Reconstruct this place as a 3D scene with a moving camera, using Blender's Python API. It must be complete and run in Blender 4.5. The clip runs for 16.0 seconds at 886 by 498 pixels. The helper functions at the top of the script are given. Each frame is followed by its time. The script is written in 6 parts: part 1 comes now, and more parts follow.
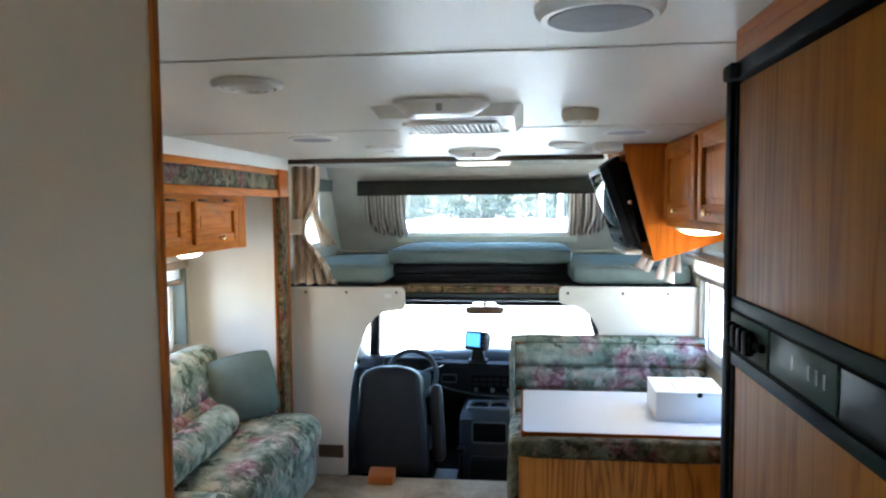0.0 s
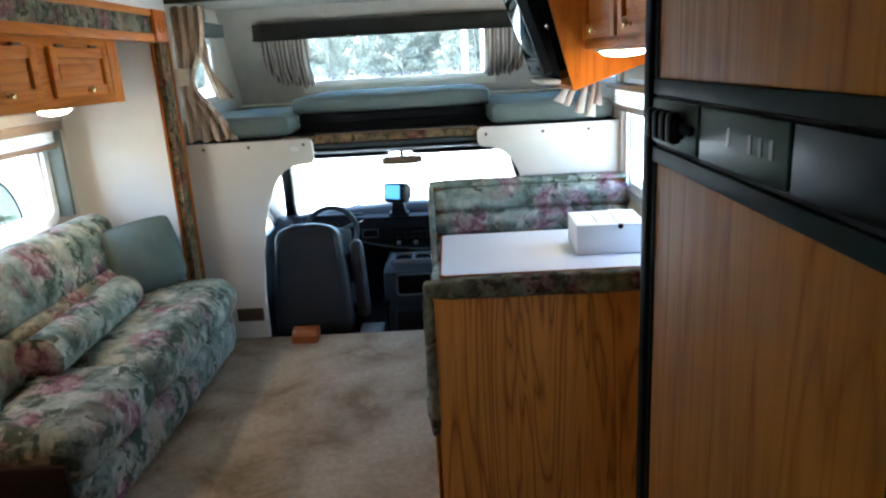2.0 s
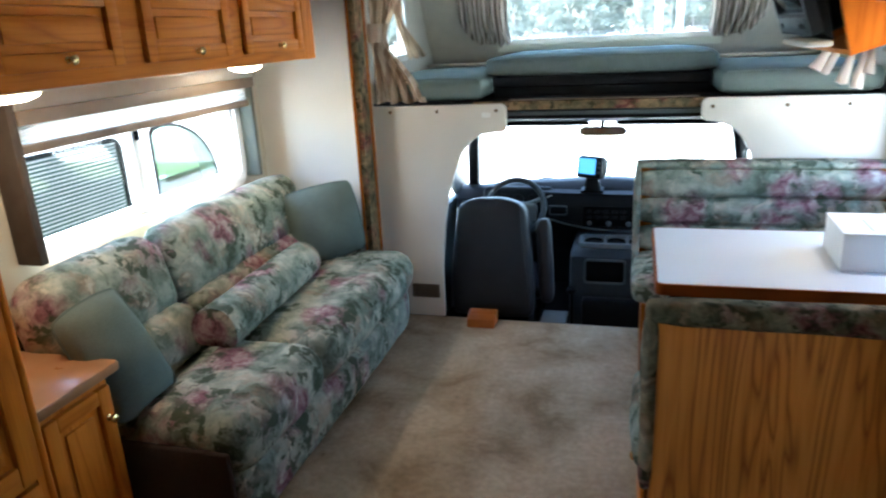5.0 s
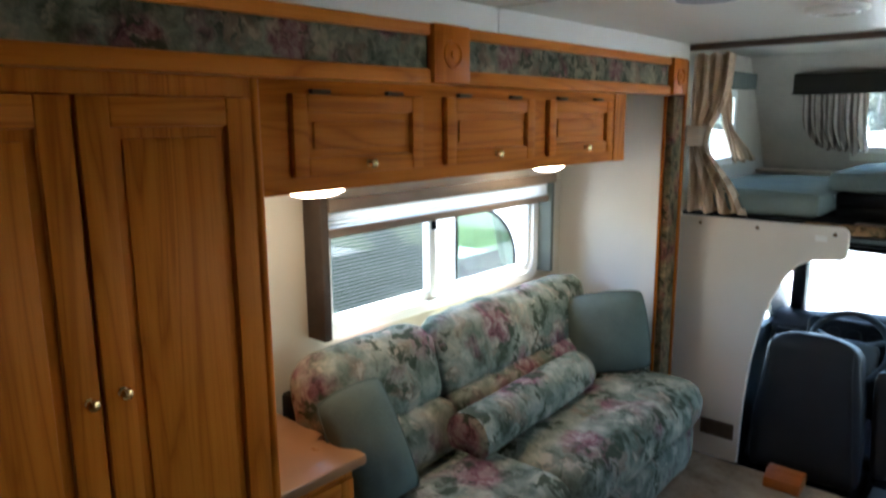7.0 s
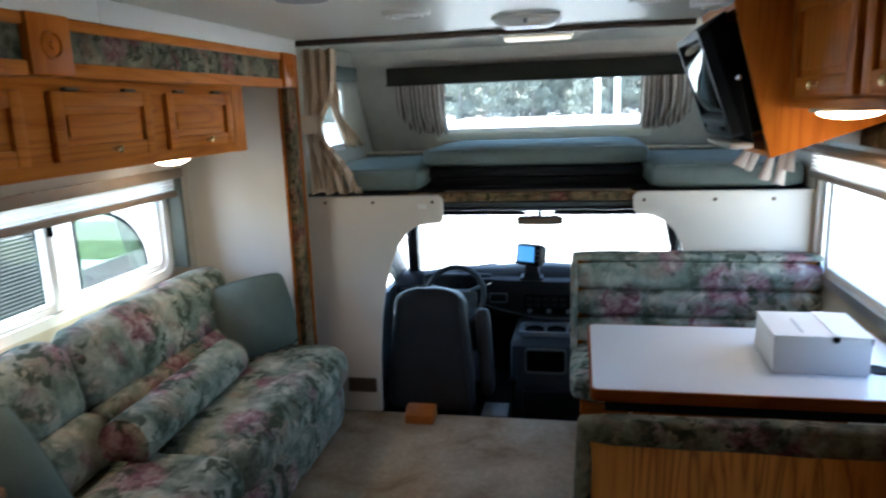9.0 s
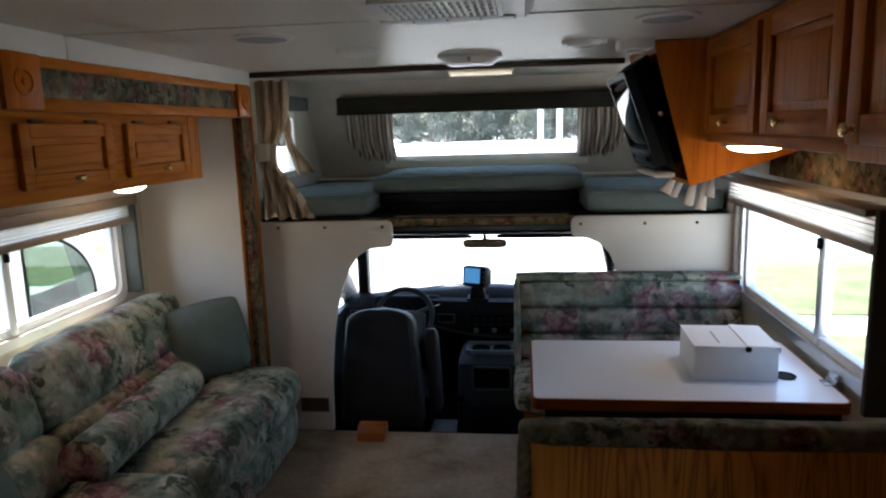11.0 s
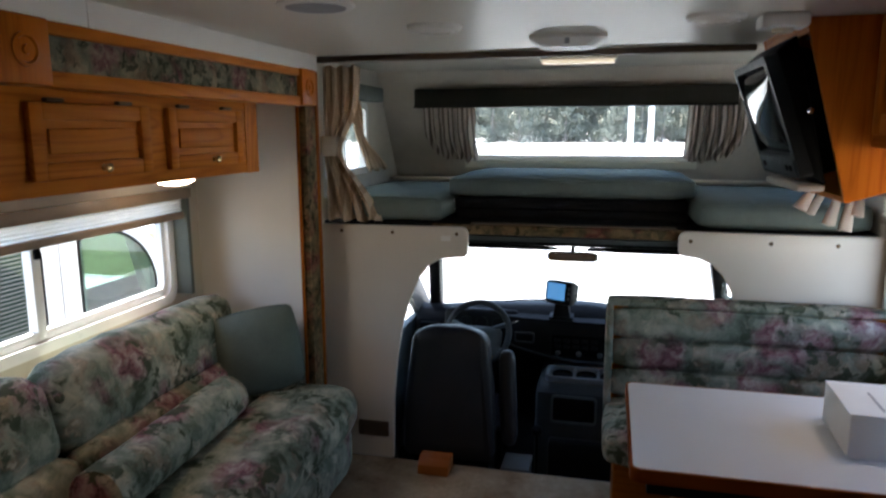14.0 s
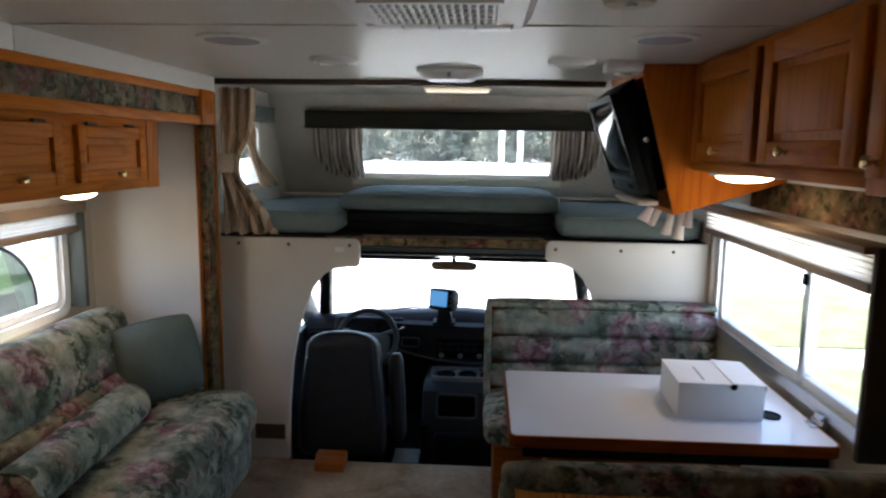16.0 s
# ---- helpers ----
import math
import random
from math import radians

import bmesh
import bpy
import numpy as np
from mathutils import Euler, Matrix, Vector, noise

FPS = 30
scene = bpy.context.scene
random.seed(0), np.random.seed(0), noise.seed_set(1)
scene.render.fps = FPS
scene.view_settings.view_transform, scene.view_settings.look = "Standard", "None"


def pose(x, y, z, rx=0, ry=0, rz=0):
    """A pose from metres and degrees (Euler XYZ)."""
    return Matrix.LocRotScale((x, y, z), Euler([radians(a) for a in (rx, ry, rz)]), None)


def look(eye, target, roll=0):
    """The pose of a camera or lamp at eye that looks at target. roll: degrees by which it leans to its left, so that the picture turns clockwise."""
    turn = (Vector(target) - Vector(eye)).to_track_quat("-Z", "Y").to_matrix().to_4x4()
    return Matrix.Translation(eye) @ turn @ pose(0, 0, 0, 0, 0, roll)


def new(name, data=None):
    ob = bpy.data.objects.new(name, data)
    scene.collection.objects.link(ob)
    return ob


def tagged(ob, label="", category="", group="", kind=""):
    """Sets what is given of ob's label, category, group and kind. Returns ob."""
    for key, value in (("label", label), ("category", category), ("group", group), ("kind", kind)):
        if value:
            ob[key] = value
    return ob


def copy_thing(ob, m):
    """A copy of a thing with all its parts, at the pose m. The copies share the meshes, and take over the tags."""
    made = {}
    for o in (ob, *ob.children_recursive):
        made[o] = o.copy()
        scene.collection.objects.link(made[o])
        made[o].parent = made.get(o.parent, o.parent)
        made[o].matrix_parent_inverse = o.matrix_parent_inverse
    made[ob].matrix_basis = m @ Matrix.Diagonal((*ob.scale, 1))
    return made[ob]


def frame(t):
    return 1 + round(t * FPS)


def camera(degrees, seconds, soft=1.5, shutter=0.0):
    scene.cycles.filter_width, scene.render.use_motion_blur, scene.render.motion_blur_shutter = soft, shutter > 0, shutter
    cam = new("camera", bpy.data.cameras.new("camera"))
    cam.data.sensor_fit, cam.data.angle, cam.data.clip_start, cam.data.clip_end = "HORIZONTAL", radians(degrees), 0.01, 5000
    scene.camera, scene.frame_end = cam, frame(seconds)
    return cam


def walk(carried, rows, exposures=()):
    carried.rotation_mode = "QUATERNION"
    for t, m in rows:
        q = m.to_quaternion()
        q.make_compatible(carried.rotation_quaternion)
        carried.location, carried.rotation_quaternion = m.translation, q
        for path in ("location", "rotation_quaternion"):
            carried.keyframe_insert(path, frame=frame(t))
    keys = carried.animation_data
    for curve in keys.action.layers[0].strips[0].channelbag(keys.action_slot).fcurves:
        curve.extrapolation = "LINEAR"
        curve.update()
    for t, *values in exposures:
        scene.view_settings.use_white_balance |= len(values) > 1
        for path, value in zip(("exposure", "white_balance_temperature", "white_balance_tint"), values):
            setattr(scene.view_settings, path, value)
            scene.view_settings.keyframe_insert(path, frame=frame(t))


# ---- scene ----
cam = camera(65.5, 16.0, soft=2.2, shutter=0.4)
PATH = [
    (0, (0.29, 0.148, 1.648), (0.055, 2.13, 1.522), -0.5),
    (0.5, (0.281, 0.144, 1.647), (0.037, 2.125, 1.521), 0.6),
    (1, (0.225, 0.163, 1.59), (0.013, 2.112, 1.195), -0.5),
    (1.5, (0.238, 0.24, 1.538), (0.238, 2.159, 0.973), -0.1),
    (2, (0.35, 0.358, 1.536), (0.308, 2.287, 1.009), -3.3),
    (2.5, (0.399, 0.408, 1.54), (0.191, 2.336, 1.051), -3.8),
    (3, (0.407, 0.413, 1.545), (0.159, 2.336, 1.051), -3.6),
    (3.2, (0.398, 0.417, 1.542), (0.14, 2.341, 1.059), -2.6),
    (5.3, (0.188, 0.869, 1.527), (-0.481, 2.648, 0.905), -3.2),
    (5.5, (0.217, 0.942, 1.53), (-0.654, 2.64, 0.93), -2.5),
    (6, (0.178, 1.031, 1.582), (-1.013, 2.572, 1.127), -0.1),
    (6.5, (0.124, 1.039, 1.622), (-1.213, 2.51, 1.395), 0.2),
    (7, (0.163, 1.017, 1.617), (-1.136, 2.491, 1.242), -0.4),
    (7.5, (0.139, 1.006, 1.579), (-0.947, 2.594, 1.033), -0.9),
    (8, (0.178, 0.901, 1.58), (-0.626, 2.659, 1.067), 2.5),
    (8.5, (0.221, 0.835, 1.589), (-0.408, 2.674, 1.118), -2.0),
    (9, (0.238, 0.871, 1.596), (-0.147, 2.79, 1.189), -2.1),
    (9.5, (0.244, 0.86, 1.611), (-0.007, 2.814, 1.267), -1.0),
    (10, (0.245, 0.771, 1.608), (0.009, 2.726, 1.259), -2.9),
    (10.2, (0.249, 0.747, 1.614), (0.031, 2.703, 1.259), -2.5),
    (12.3, (0.257, 0.694, 1.63), (-0.014, 2.649, 1.302), -0.2),
    (12.5, (0.243, 0.704, 1.599), (0.015, 2.657, 1.234), 0.6),
    (13, (0.227, 0.772, 1.607), (-0.134, 2.717, 1.314), -2.3),
    (13.5, (0.178, 1.019, 1.579), (-0.267, 2.922, 1.157), -2.5),
    (14, (0.197, 1.148, 1.605), (-0.266, 3.063, 1.261), -0.2),
    (14.5, (0.224, 1.142, 1.627), (-0.175, 3.088, 1.388), -0.7),
    (15, (0.211, 1.122, 1.623), (-0.174, 3.064, 1.34), -1.7),
    (15.5, (0.192, 1.016, 1.603), (-0.071, 2.974, 1.287), 0.2),
    (16, (0.178, 0.843, 1.615), (0.067, 2.819, 1.324), 0.8),
]
EXPOSURES = [(0.0, 4.3, 5600, 4), (0.5, 4.1, 5600, 4), (1.0, 3.8, 5600, 4), (1.5, 3.75, 5600, 4), (2.0, 4.1, 5600, 4), (3.0, 4.15, 5600, 4), (5.5, 4.3, 5650, 4), (6.0, 4.2, 5800, 5), (6.5, 3.8, 5850, 5), (7.0, 3.65, 5700, 5), (7.5, 3.55, 5500, 4), (8.0, 3.5, 5500, 4), (9.0, 3.4, 5650, 6), (9.5, 3.15, 6200, 11), (10.0, 2.9, 6250, 12), (12.5, 2.4, 6250, 12), (13.5, 2.45, 6250, 12), (14.5, 2.8, 6300, 13), (16.0, 2.8, 6300, 13)]
walk(cam, [(t, look(eye, target, roll)) for t, eye, target, roll in PATH], EXPOSURES)

# ---- world, sun, exposure ----
SUN_EL, SUN_AZ = 70.0, -55.0
world = bpy.data.worlds.new("world")
scene.world = world
world.use_nodes = True
wn = world.node_tree
sky = wn.nodes.new("ShaderNodeTexSky")
sky.sky_type, sky.sun_disc = "NISHITA", False
sky.sun_elevation, sky.sun_rotation = radians(SUN_EL), radians(SUN_AZ)
wn.links.new(sky.outputs["Color"], wn.nodes["Background"].inputs["Color"])
wn.nodes["Background"].inputs["Strength"].default_value = 0.15
sun_data = bpy.data.lights.new("sun", "SUN")
sun_data.energy, sun_data.angle, sun_data.color = 4.5, radians(0.5), (1.0, 0.95, 0.88)
sun = new("sun", sun_data)
s_az, s_el = radians(SUN_AZ), radians(SUN_EL)
sun_dir = Vector((math.sin(s_az) * math.cos(s_el), math.cos(s_az) * math.cos(s_el), math.sin(s_el)))
sun.matrix_world = look(sun_dir * 20, (0, 0, 0))


# ---- materials ----
def material(name, rough=0.6, metal=0.0, color=(0.5, 0.5, 0.5), spec=0.5):
    m = bpy.data.materials.new(name)
    m.use_nodes = True
    b = m.node_tree.nodes["Principled BSDF"]
    b.inputs["Base Color"].default_value = (*color, 1)
    b.inputs["Roughness"].default_value = rough
    b.inputs["Metallic"].default_value = metal
    b.inputs["Specular IOR Level"].default_value = spec
    return m, m.node_tree, b


def mapped(nt, scale=(1, 1, 1)):
    tc = nt.nodes.new("ShaderNodeTexCoord")
    mp = nt.nodes.new("ShaderNodeMapping")
    mp.inputs["Scale"].default_value = scale
    nt.links.new(tc.outputs["Object"], mp.inputs["Vector"])
    return mp.outputs["Vector"]


def noise_tex(nt, vec, scale, detail=4, rough=0.55, distortion=0.0):
    n = nt.nodes.new("ShaderNodeTexNoise")
    n.inputs["Scale"].default_value, n.inputs["Detail"].default_value = scale, detail
    n.inputs["Roughness"].default_value, n.inputs["Distortion"].default_value = rough, distortion
    nt.links.new(vec, n.inputs["Vector"])
    return n.outputs["Fac"]


def ramp(nt, fac, stops, interp="LINEAR"):
    r = nt.nodes.new("ShaderNodeValToRGB")
    r.color_ramp.interpolation = interp
    e = r.color_ramp.elements
    while len(e) < len(stops):
        e.new(0.5)
    for el, (p, c) in zip(e, stops):
        el.position, el.color = p, (*c, 1)
    nt.links.new(fac, r.inputs["Fac"])
    return r.outputs["Color"]


def mix(nt, fac, a, b, mode="MIX"):
    n = nt.nodes.new("ShaderNodeMix")
    n.data_type, n.blend_type = "RGBA", mode
    for sock, v in ((n.inputs[0], fac), (n.inputs[6], a), (n.inputs[7], b)):
        if isinstance(v, (int, float)):
            sock.default_value = v
        elif isinstance(v, tuple):
            sock.default_value = (*v, 1)
        else:
            nt.links.new(v, sock)
    return n.outputs[2]


def bump(nt, bsdf, height, strength=0.2, dist=0.002):
    n = nt.nodes.new("ShaderNodeBump")
    n.inputs["Strength"].default_value, n.inputs["Distance"].default_value = strength, dist
    nt.links.new(height, n.inputs["Height"])
    nt.links.new(n.outputs["Normal"], bsdf.inputs["Normal"])


def plain(name, color, rough=0.5, metal=0.0, vary=0.12, scale=6.0, grain=0.1, grain_scale=300.0, rv=0.08, spec=0.5):
    """A surface of one colour with soft stains and fine grain."""
    m, nt, b = material(name, rough, metal, color, spec)
    v = mapped(nt)
    n1 = noise_tex(nt, v, scale, 5)
    dark, lite = tuple(c * (1 - vary) for c in color), tuple(min(1, c * (1 + vary)) for c in color)
    nt.links.new(ramp(nt, n1, [(0.3, dark), (0.7, lite)]), b.inputs["Base Color"])
    n2 = noise_tex(nt, v, grain_scale, 2)
    if grain:
        bump(nt, b, n2, grain, 0.001)
    r = ramp(nt, noise_tex(nt, v, scale * 2.3, 3), [(0.3, (max(0, rough - rv),) * 3), (0.7, (min(1, rough + rv),) * 3)])
    nt.links.new(r, b.inputs["Roughness"])
    return m


def oak(name, along, tone=(1, 1, 1), rough=0.38, figure=0.45, spec=0.07, rings_per=17.0):
    """Oak with long grain along one axis (0, 1 or 2), with cathedral figure and pores."""
    m, nt, b = material(name, rough, spec=spec)
    sc = [1.0, 1.0, 1.0]
    sc[along] = 0.09
    v = mapped(nt, tuple(sc))
    fig = noise_tex(nt, v, 6.0, 3, 0.5, 0.8)
    wv = nt.nodes.new("ShaderNodeMath")
    wv.operation = "MULTIPLY"
    wv.inputs[1].default_value = rings_per
    nt.links.new(fig, wv.inputs[0])
    fr = nt.nodes.new("ShaderNodeMath")
    fr.operation = "PINGPONG"
    fr.inputs[1].default_value = 1.0
    nt.links.new(wv.outputs[0], fr.inputs[0])
    t = lambda c: tuple(a * k for a, k in zip(c, tone))
    mean = (0.54, 0.166, 0.017)
    toned = lambda c: t(tuple(mm + (a - mm) * figure for a, mm in zip(c, mean)))
    rings = ramp(nt, fr.outputs[0], [(0.0, toned((0.24, 0.060, 0.008))), (0.16, toned((0.40, 0.122, 0.014))), (0.45, toned((0.56, 0.178, 0.019))), (1.0, toned((0.62, 0.215, 0.026)))])
    fine = noise_tex(nt, mapped(nt, tuple(k * 1.0 if k == 1 else 0.025 for k in sc)), 150.0, 3, 0.6)
    pores = ramp(nt, fine, [(0.36, (0.66, 0.55, 0.44)), (0.50, (1, 1, 1))])
    c = mix(nt, 0.33, rings, pores, "MULTIPLY")
    big = ramp(nt, noise_tex(nt, mapped(nt), 1.7, 3), [(0.3, (0.88, 0.86, 0.84)), (0.7, (1.06, 1.05, 1.02))])
    c = mix(nt, 1.0, c, big, "MULTIPLY")
    nt.links.new(c, b.inputs["Base Color"])
    nt.links.new(ramp(nt, fine, [(0.3, (rough + 0.15,) * 3), (0.6, (rough,) * 3)]), b.inputs["Roughness"])
    bump(nt, b, fine, 0.12, 0.001)
    return m


def floral(name, dim=(0.80, 0.80, 0.78), size=1.0):
    """Tapestry upholstery: sage ground, dusty rose blooms, mauve and dark green leaves."""
    m, nt, b = material(name, 0.92, spec=0.1)
    v = mapped(nt, (size, size, size))
    warp = nt.nodes.new("ShaderNodeTexNoise")
    warp.inputs["Scale"].default_value, warp.inputs["Detail"].default_value = 14.0, 4
    nt.links.new(v, warp.inputs["Vector"])
    add = nt.nodes.new("ShaderNodeVectorMath")
    add.operation = "MULTIPLY_ADD"
    add.inputs[1].default_value = (0.11, 0.11, 0.11)
    nt.links.new(warp.outputs["Color"], add.inputs[0])
    nt.links.new(v, add.inputs[2])
    wv = add.outputs[0]
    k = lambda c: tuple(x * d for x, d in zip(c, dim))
    def patch(scale, lo, hi, detail=4, top=1.0, at=None):
        return ramp(nt, noise_tex(nt, at or wv, scale, detail, 0.58), [(lo, (0, 0, 0)), (hi, (top, top, top))])
    def spots(scale, near, far, pick_scale, lo, hi):
        vo = nt.nodes.new("ShaderNodeTexVoronoi")
        vo.inputs["Scale"].default_value = scale
        nt.links.new(wv, vo.inputs["Vector"])
        a = ramp(nt, vo.outputs["Distance"], [(near, (1, 1, 1)), (far, (0, 0, 0))])
        return mix(nt, 1.0, a, patch(pick_scale, lo, hi, 2, 1.0, v), "MULTIPLY")
    c = ramp(nt, noise_tex(nt, wv, 7.5, 6, 0.66), [(0.33, k((0.055, 0.068, 0.050))), (0.45, k((0.150, 0.178, 0.152))), (0.57, k((0.275, 0.292, 0.250))), (0.70, k((0.44, 0.405, 0.335)))])
    c = mix(nt, patch(6.5, 0.54, 0.63, 4, 0.5), c, ramp(nt, noise_tex(nt, wv, 16.0, 4), [(0.35, k((0.13, 0.065, 0.045))), (0.65, k((0.32, 0.205, 0.150)))]))
    petals = ramp(nt, noise_tex(nt, wv, 15.0, 6, 0.68), [(0.34, k((0.060, 0.026, 0.032))), (0.46, k((0.195, 0.095, 0.114))), (0.57, k((0.290, 0.215, 0.222))), (0.68, k((0.46, 0.41, 0.39)))])
    c = mix(nt, spots(4.0, 0.30, 0.46, 2.7, 0.41, 0.50), c, petals)
    c = mix(nt, patch(13.0, 0.59, 0.68, 4, 0.55), c, k((0.50, 0.46, 0.39)))
    leaf = mix(nt, 1.0, patch(17.0, 0.50, 0.58, 3, 0.9), patch(4.1, 0.46, 0.54, 2, 1.0, v), "MULTIPLY")
    c = mix(nt, leaf, c, k((0.040, 0.055, 0.036)))
    nt.links.new(c, b.inputs["Base Color"])
    weave = noise_tex(nt, v, 420.0, 2)
    bump(nt, b, weave, 0.35, 0.001)
    return m


def cloth(name, color, vary=0.1, stripes=None):
    m, nt, b = material(name, 0.95, 0, color, 0.08)
    v = mapped(nt)
    c = ramp(nt, noise_tex(nt, v, 9.0, 4), [(0.3, tuple(x * (1 - vary) for x in color)), (0.7, tuple(x * (1 + vary) for x in color))])
    fleck = ramp(nt, noise_tex(nt, v, 260.0, 2), [(0.35, (0.86, 0.86, 0.86)), (0.6, (1.03, 1.03, 1.03))])
    c = mix(nt, 1.0, c, fleck, "MULTIPLY")
    nt.links.new(c, b.inputs["Base Color"])
    bump(nt, b, noise_tex(nt, v, 500.0, 2), 0.3, 0.001)
    return m


def sheer(name, color, through_light):
    """Cloth that lets part of the daylight behind it through."""
    m, nt, b = material(name, 0.9, 0, color)
    v = mapped(nt)
    c = ramp(nt, noise_tex(nt, v, 30.0, 4), [(0.3, tuple(x * 0.94 for x in color)), (0.7, color)])
    nt.links.new(c, b.inputs["Base Color"])
    tr, mx = nt.nodes.new("ShaderNodeBsdfTranslucent"), nt.nodes.new("ShaderNodeMixShader")
    nt.links.new(c, tr.inputs["Color"])
    mx.inputs[0].default_value = through_light
    nt.links.new(b.outputs[0], mx.inputs[1])
    nt.links.new(tr.outputs[0], mx.inputs[2])
    nt.links.new(mx.outputs[0], nt.nodes["Material Output"].inputs["Surface"])
    return m


def carpet(name, color):
    m, nt, b = material(name, 1.0, 0, color, 0.05)
    v = mapped(nt)
    tuft = noise_tex(nt, v, 330.0, 3, 0.7)
    clump = noise_tex(nt, v, 38.0, 4, 0.65)
    wear = noise_tex(nt, v, 2.6, 4, 0.6, 0.4)
    c = ramp(nt, clump, [(0.3, tuple(x * 0.82 for x in color)), (0.7, tuple(x * 1.12 for x in color))])
    c = mix(nt, 1.0, c, ramp(nt, tuft, [(0.3, (0.72, 0.70, 0.68)), (0.65, (1.06, 1.06, 1.06))]), "MULTIPLY")
    c = mix(nt, 1.0, c, ramp(nt, wear, [(0.33, (0.55, 0.48, 0.40)), (0.47, (0.86, 0.82, 0.77)), (0.62, (1.08, 1.07, 1.06))]), "MULTIPLY")
    nt.links.new(c, b.inputs["Base Color"])
    bump(nt, b, mix(nt, 0.5, tuft, clump), 0.7, 0.006)
    return m


def glass(name, tint=(1, 1, 1), gloss=0.06):
    m = bpy.data.materials.new(name)
    m.use_nodes = True
    nt = m.node_tree
    nt.nodes.remove(nt.nodes["Principled BSDF"])
    t, g, x = nt.nodes.new("ShaderNodeBsdfTransparent"), nt.nodes.new("ShaderNodeBsdfGlossy"), nt.nodes.new("ShaderNodeMixShader")
    t.inputs["Color"].default_value = (*tint, 1)
    g.inputs["Roughness"].default_value = 0.02
    x.inputs[0].default_value = gloss
    nt.links.new(t.outputs[0], x.inputs[1])
    nt.links.new(g.outputs[0], x.inputs[2])
    nt.links.new(x.outputs[0], nt.nodes["Material Output"].inputs["Surface"])
    return m


def glow(name, color, strength):
    m, nt, b = material(name, 0.4, 0, (0.85, 0.82, 0.75))
    b.inputs["Emission Color"].default_value = (*color, 1)
    b.inputs["Emission Strength"].default_value = strength
    return m


def striped(name, base, dark, freq):
    """Woven stripes that run up and down."""
    m, nt, b = material(name, 0.95, 0, base)
    v = mapped(nt)
    w = nt.nodes.new("ShaderNodeTexWave")
    w.bands_direction, w.inputs["Scale"].default_value, w.inputs["Distortion"].default_value = "X", freq, 1.5
    nt.links.new(v, w.inputs["Vector"])
    c = ramp(nt, w.outputs["Fac"], [(0.25, dark), (0.45, base)])
    c = mix(nt, 1.0, c, ramp(nt, noise_tex(nt, v, 40.0, 3), [(0.3, (0.85, 0.85, 0.85)), (0.7, (1, 1, 1))]), "MULTIPLY")
    nt.links.new(c, b.inputs["Base Color"])
    bump(nt, b, noise_tex(nt, v, 450.0, 2), 0.3, 0.001)
    b.inputs["Specular IOR Level"].default_value = 0.08
    tr, mx = nt.nodes.new("ShaderNodeBsdfTranslucent"), nt.nodes.new("ShaderNodeMixShader")
    nt.links.new(c, tr.inputs["Color"])
    mx.inputs[0].default_value = 0.3
    nt.links.new(b.outputs[0], mx.inputs[1])
    nt.links.new(tr.outputs[0], mx.inputs[2])
    nt.links.new(mx.outputs[0], nt.nodes["Material Output"].inputs["Surface"])
    return m


OAK_Z, OAK_Y, OAK_X = oak("oak upright grain", 2), oak("oak lengthwise grain", 1), oak("oak crosswise grain", 0)
OAK_FRESH = oak("honey oak board", 2, (0.96, 0.86, 0.76), 0.3, 0.3)
OAK_VENEER = oak("plain oak veneer", 2, (1.20, 1.42, 2.5), 0.36, 0.80, 0.1, 28.0)
OAK_TOP = plain("worn reddish-brown laminate", (0.33, 0.155, 0.065), 0.35, 0, 0.10, 5.0, 0.05, 200, 0.08, 0.3)
RED_OAK = oak("dark red oak edge", 0, (0.46, 0.34, 0.42), 0.4, 0.5)
OAK_DOOR = oak("printed oak door board", 2, (0.70, 0.85, 0.95), 0.48, 0.40, 0.10, 20.0)
OAK_POST = oak("weathered oak strip", 2, (0.62, 0.56, 0.56), 0.5, 0.6)
BROWN_CLOTH = cloth("dark brown cloth", (0.045, 0.030, 0.024))
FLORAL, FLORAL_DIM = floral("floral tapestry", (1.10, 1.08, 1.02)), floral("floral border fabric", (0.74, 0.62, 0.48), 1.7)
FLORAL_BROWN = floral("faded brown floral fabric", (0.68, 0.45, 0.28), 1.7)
SAGE = cloth("sage grey cloth", (0.120, 0.146, 0.128))
BUNK = cloth("blue grey cushion cloth", (0.155, 0.190, 0.172))
BUNK_WALL = cloth("grey wall carpet", (0.58, 0.535, 0.455), 0.06)
DARK_CLOTH = cloth("charcoal cloth", (0.022, 0.022, 0.024))
VALANCE = cloth("dark olive brown valance cloth", (0.030, 0.028, 0.022))
CREAM_CURTAIN = striped("cream striped curtain", (0.78, 0.62, 0.45), (0.50, 0.35, 0.23), 6.0)
TIE = sheer("plain cream cloth", (0.70, 0.56, 0.42), 0.15)
GREY_CURTAIN = striped("grey striped curtain", (0.66, 0.58, 0.50), (0.27, 0.22, 0.19), 11.0)
CARPET = carpet("beige cut pile carpet", (0.50, 0.40, 0.285))
WALL = plain("cream wall vinyl", (0.57, 0.52, 0.42), 0.55, 0, 0.03, 3.0, 0.06, 180, 0.04)
WALL_WHITE = plain("pale wall vinyl", (0.71, 0.68, 0.62), 0.55, 0, 0.03, 3.0, 0.06, 180, 0.04)
CEILING = plain("white ceiling board", (0.73, 0.705, 0.63), 0.38, 0, 0.02, 1.2, 0, 240, 0.02)
PANEL = plain("off-white moulded plastic", (0.66, 0.605, 0.53), 0.45, 0, 0.03, 3.0, 0.05, 200, 0.04)
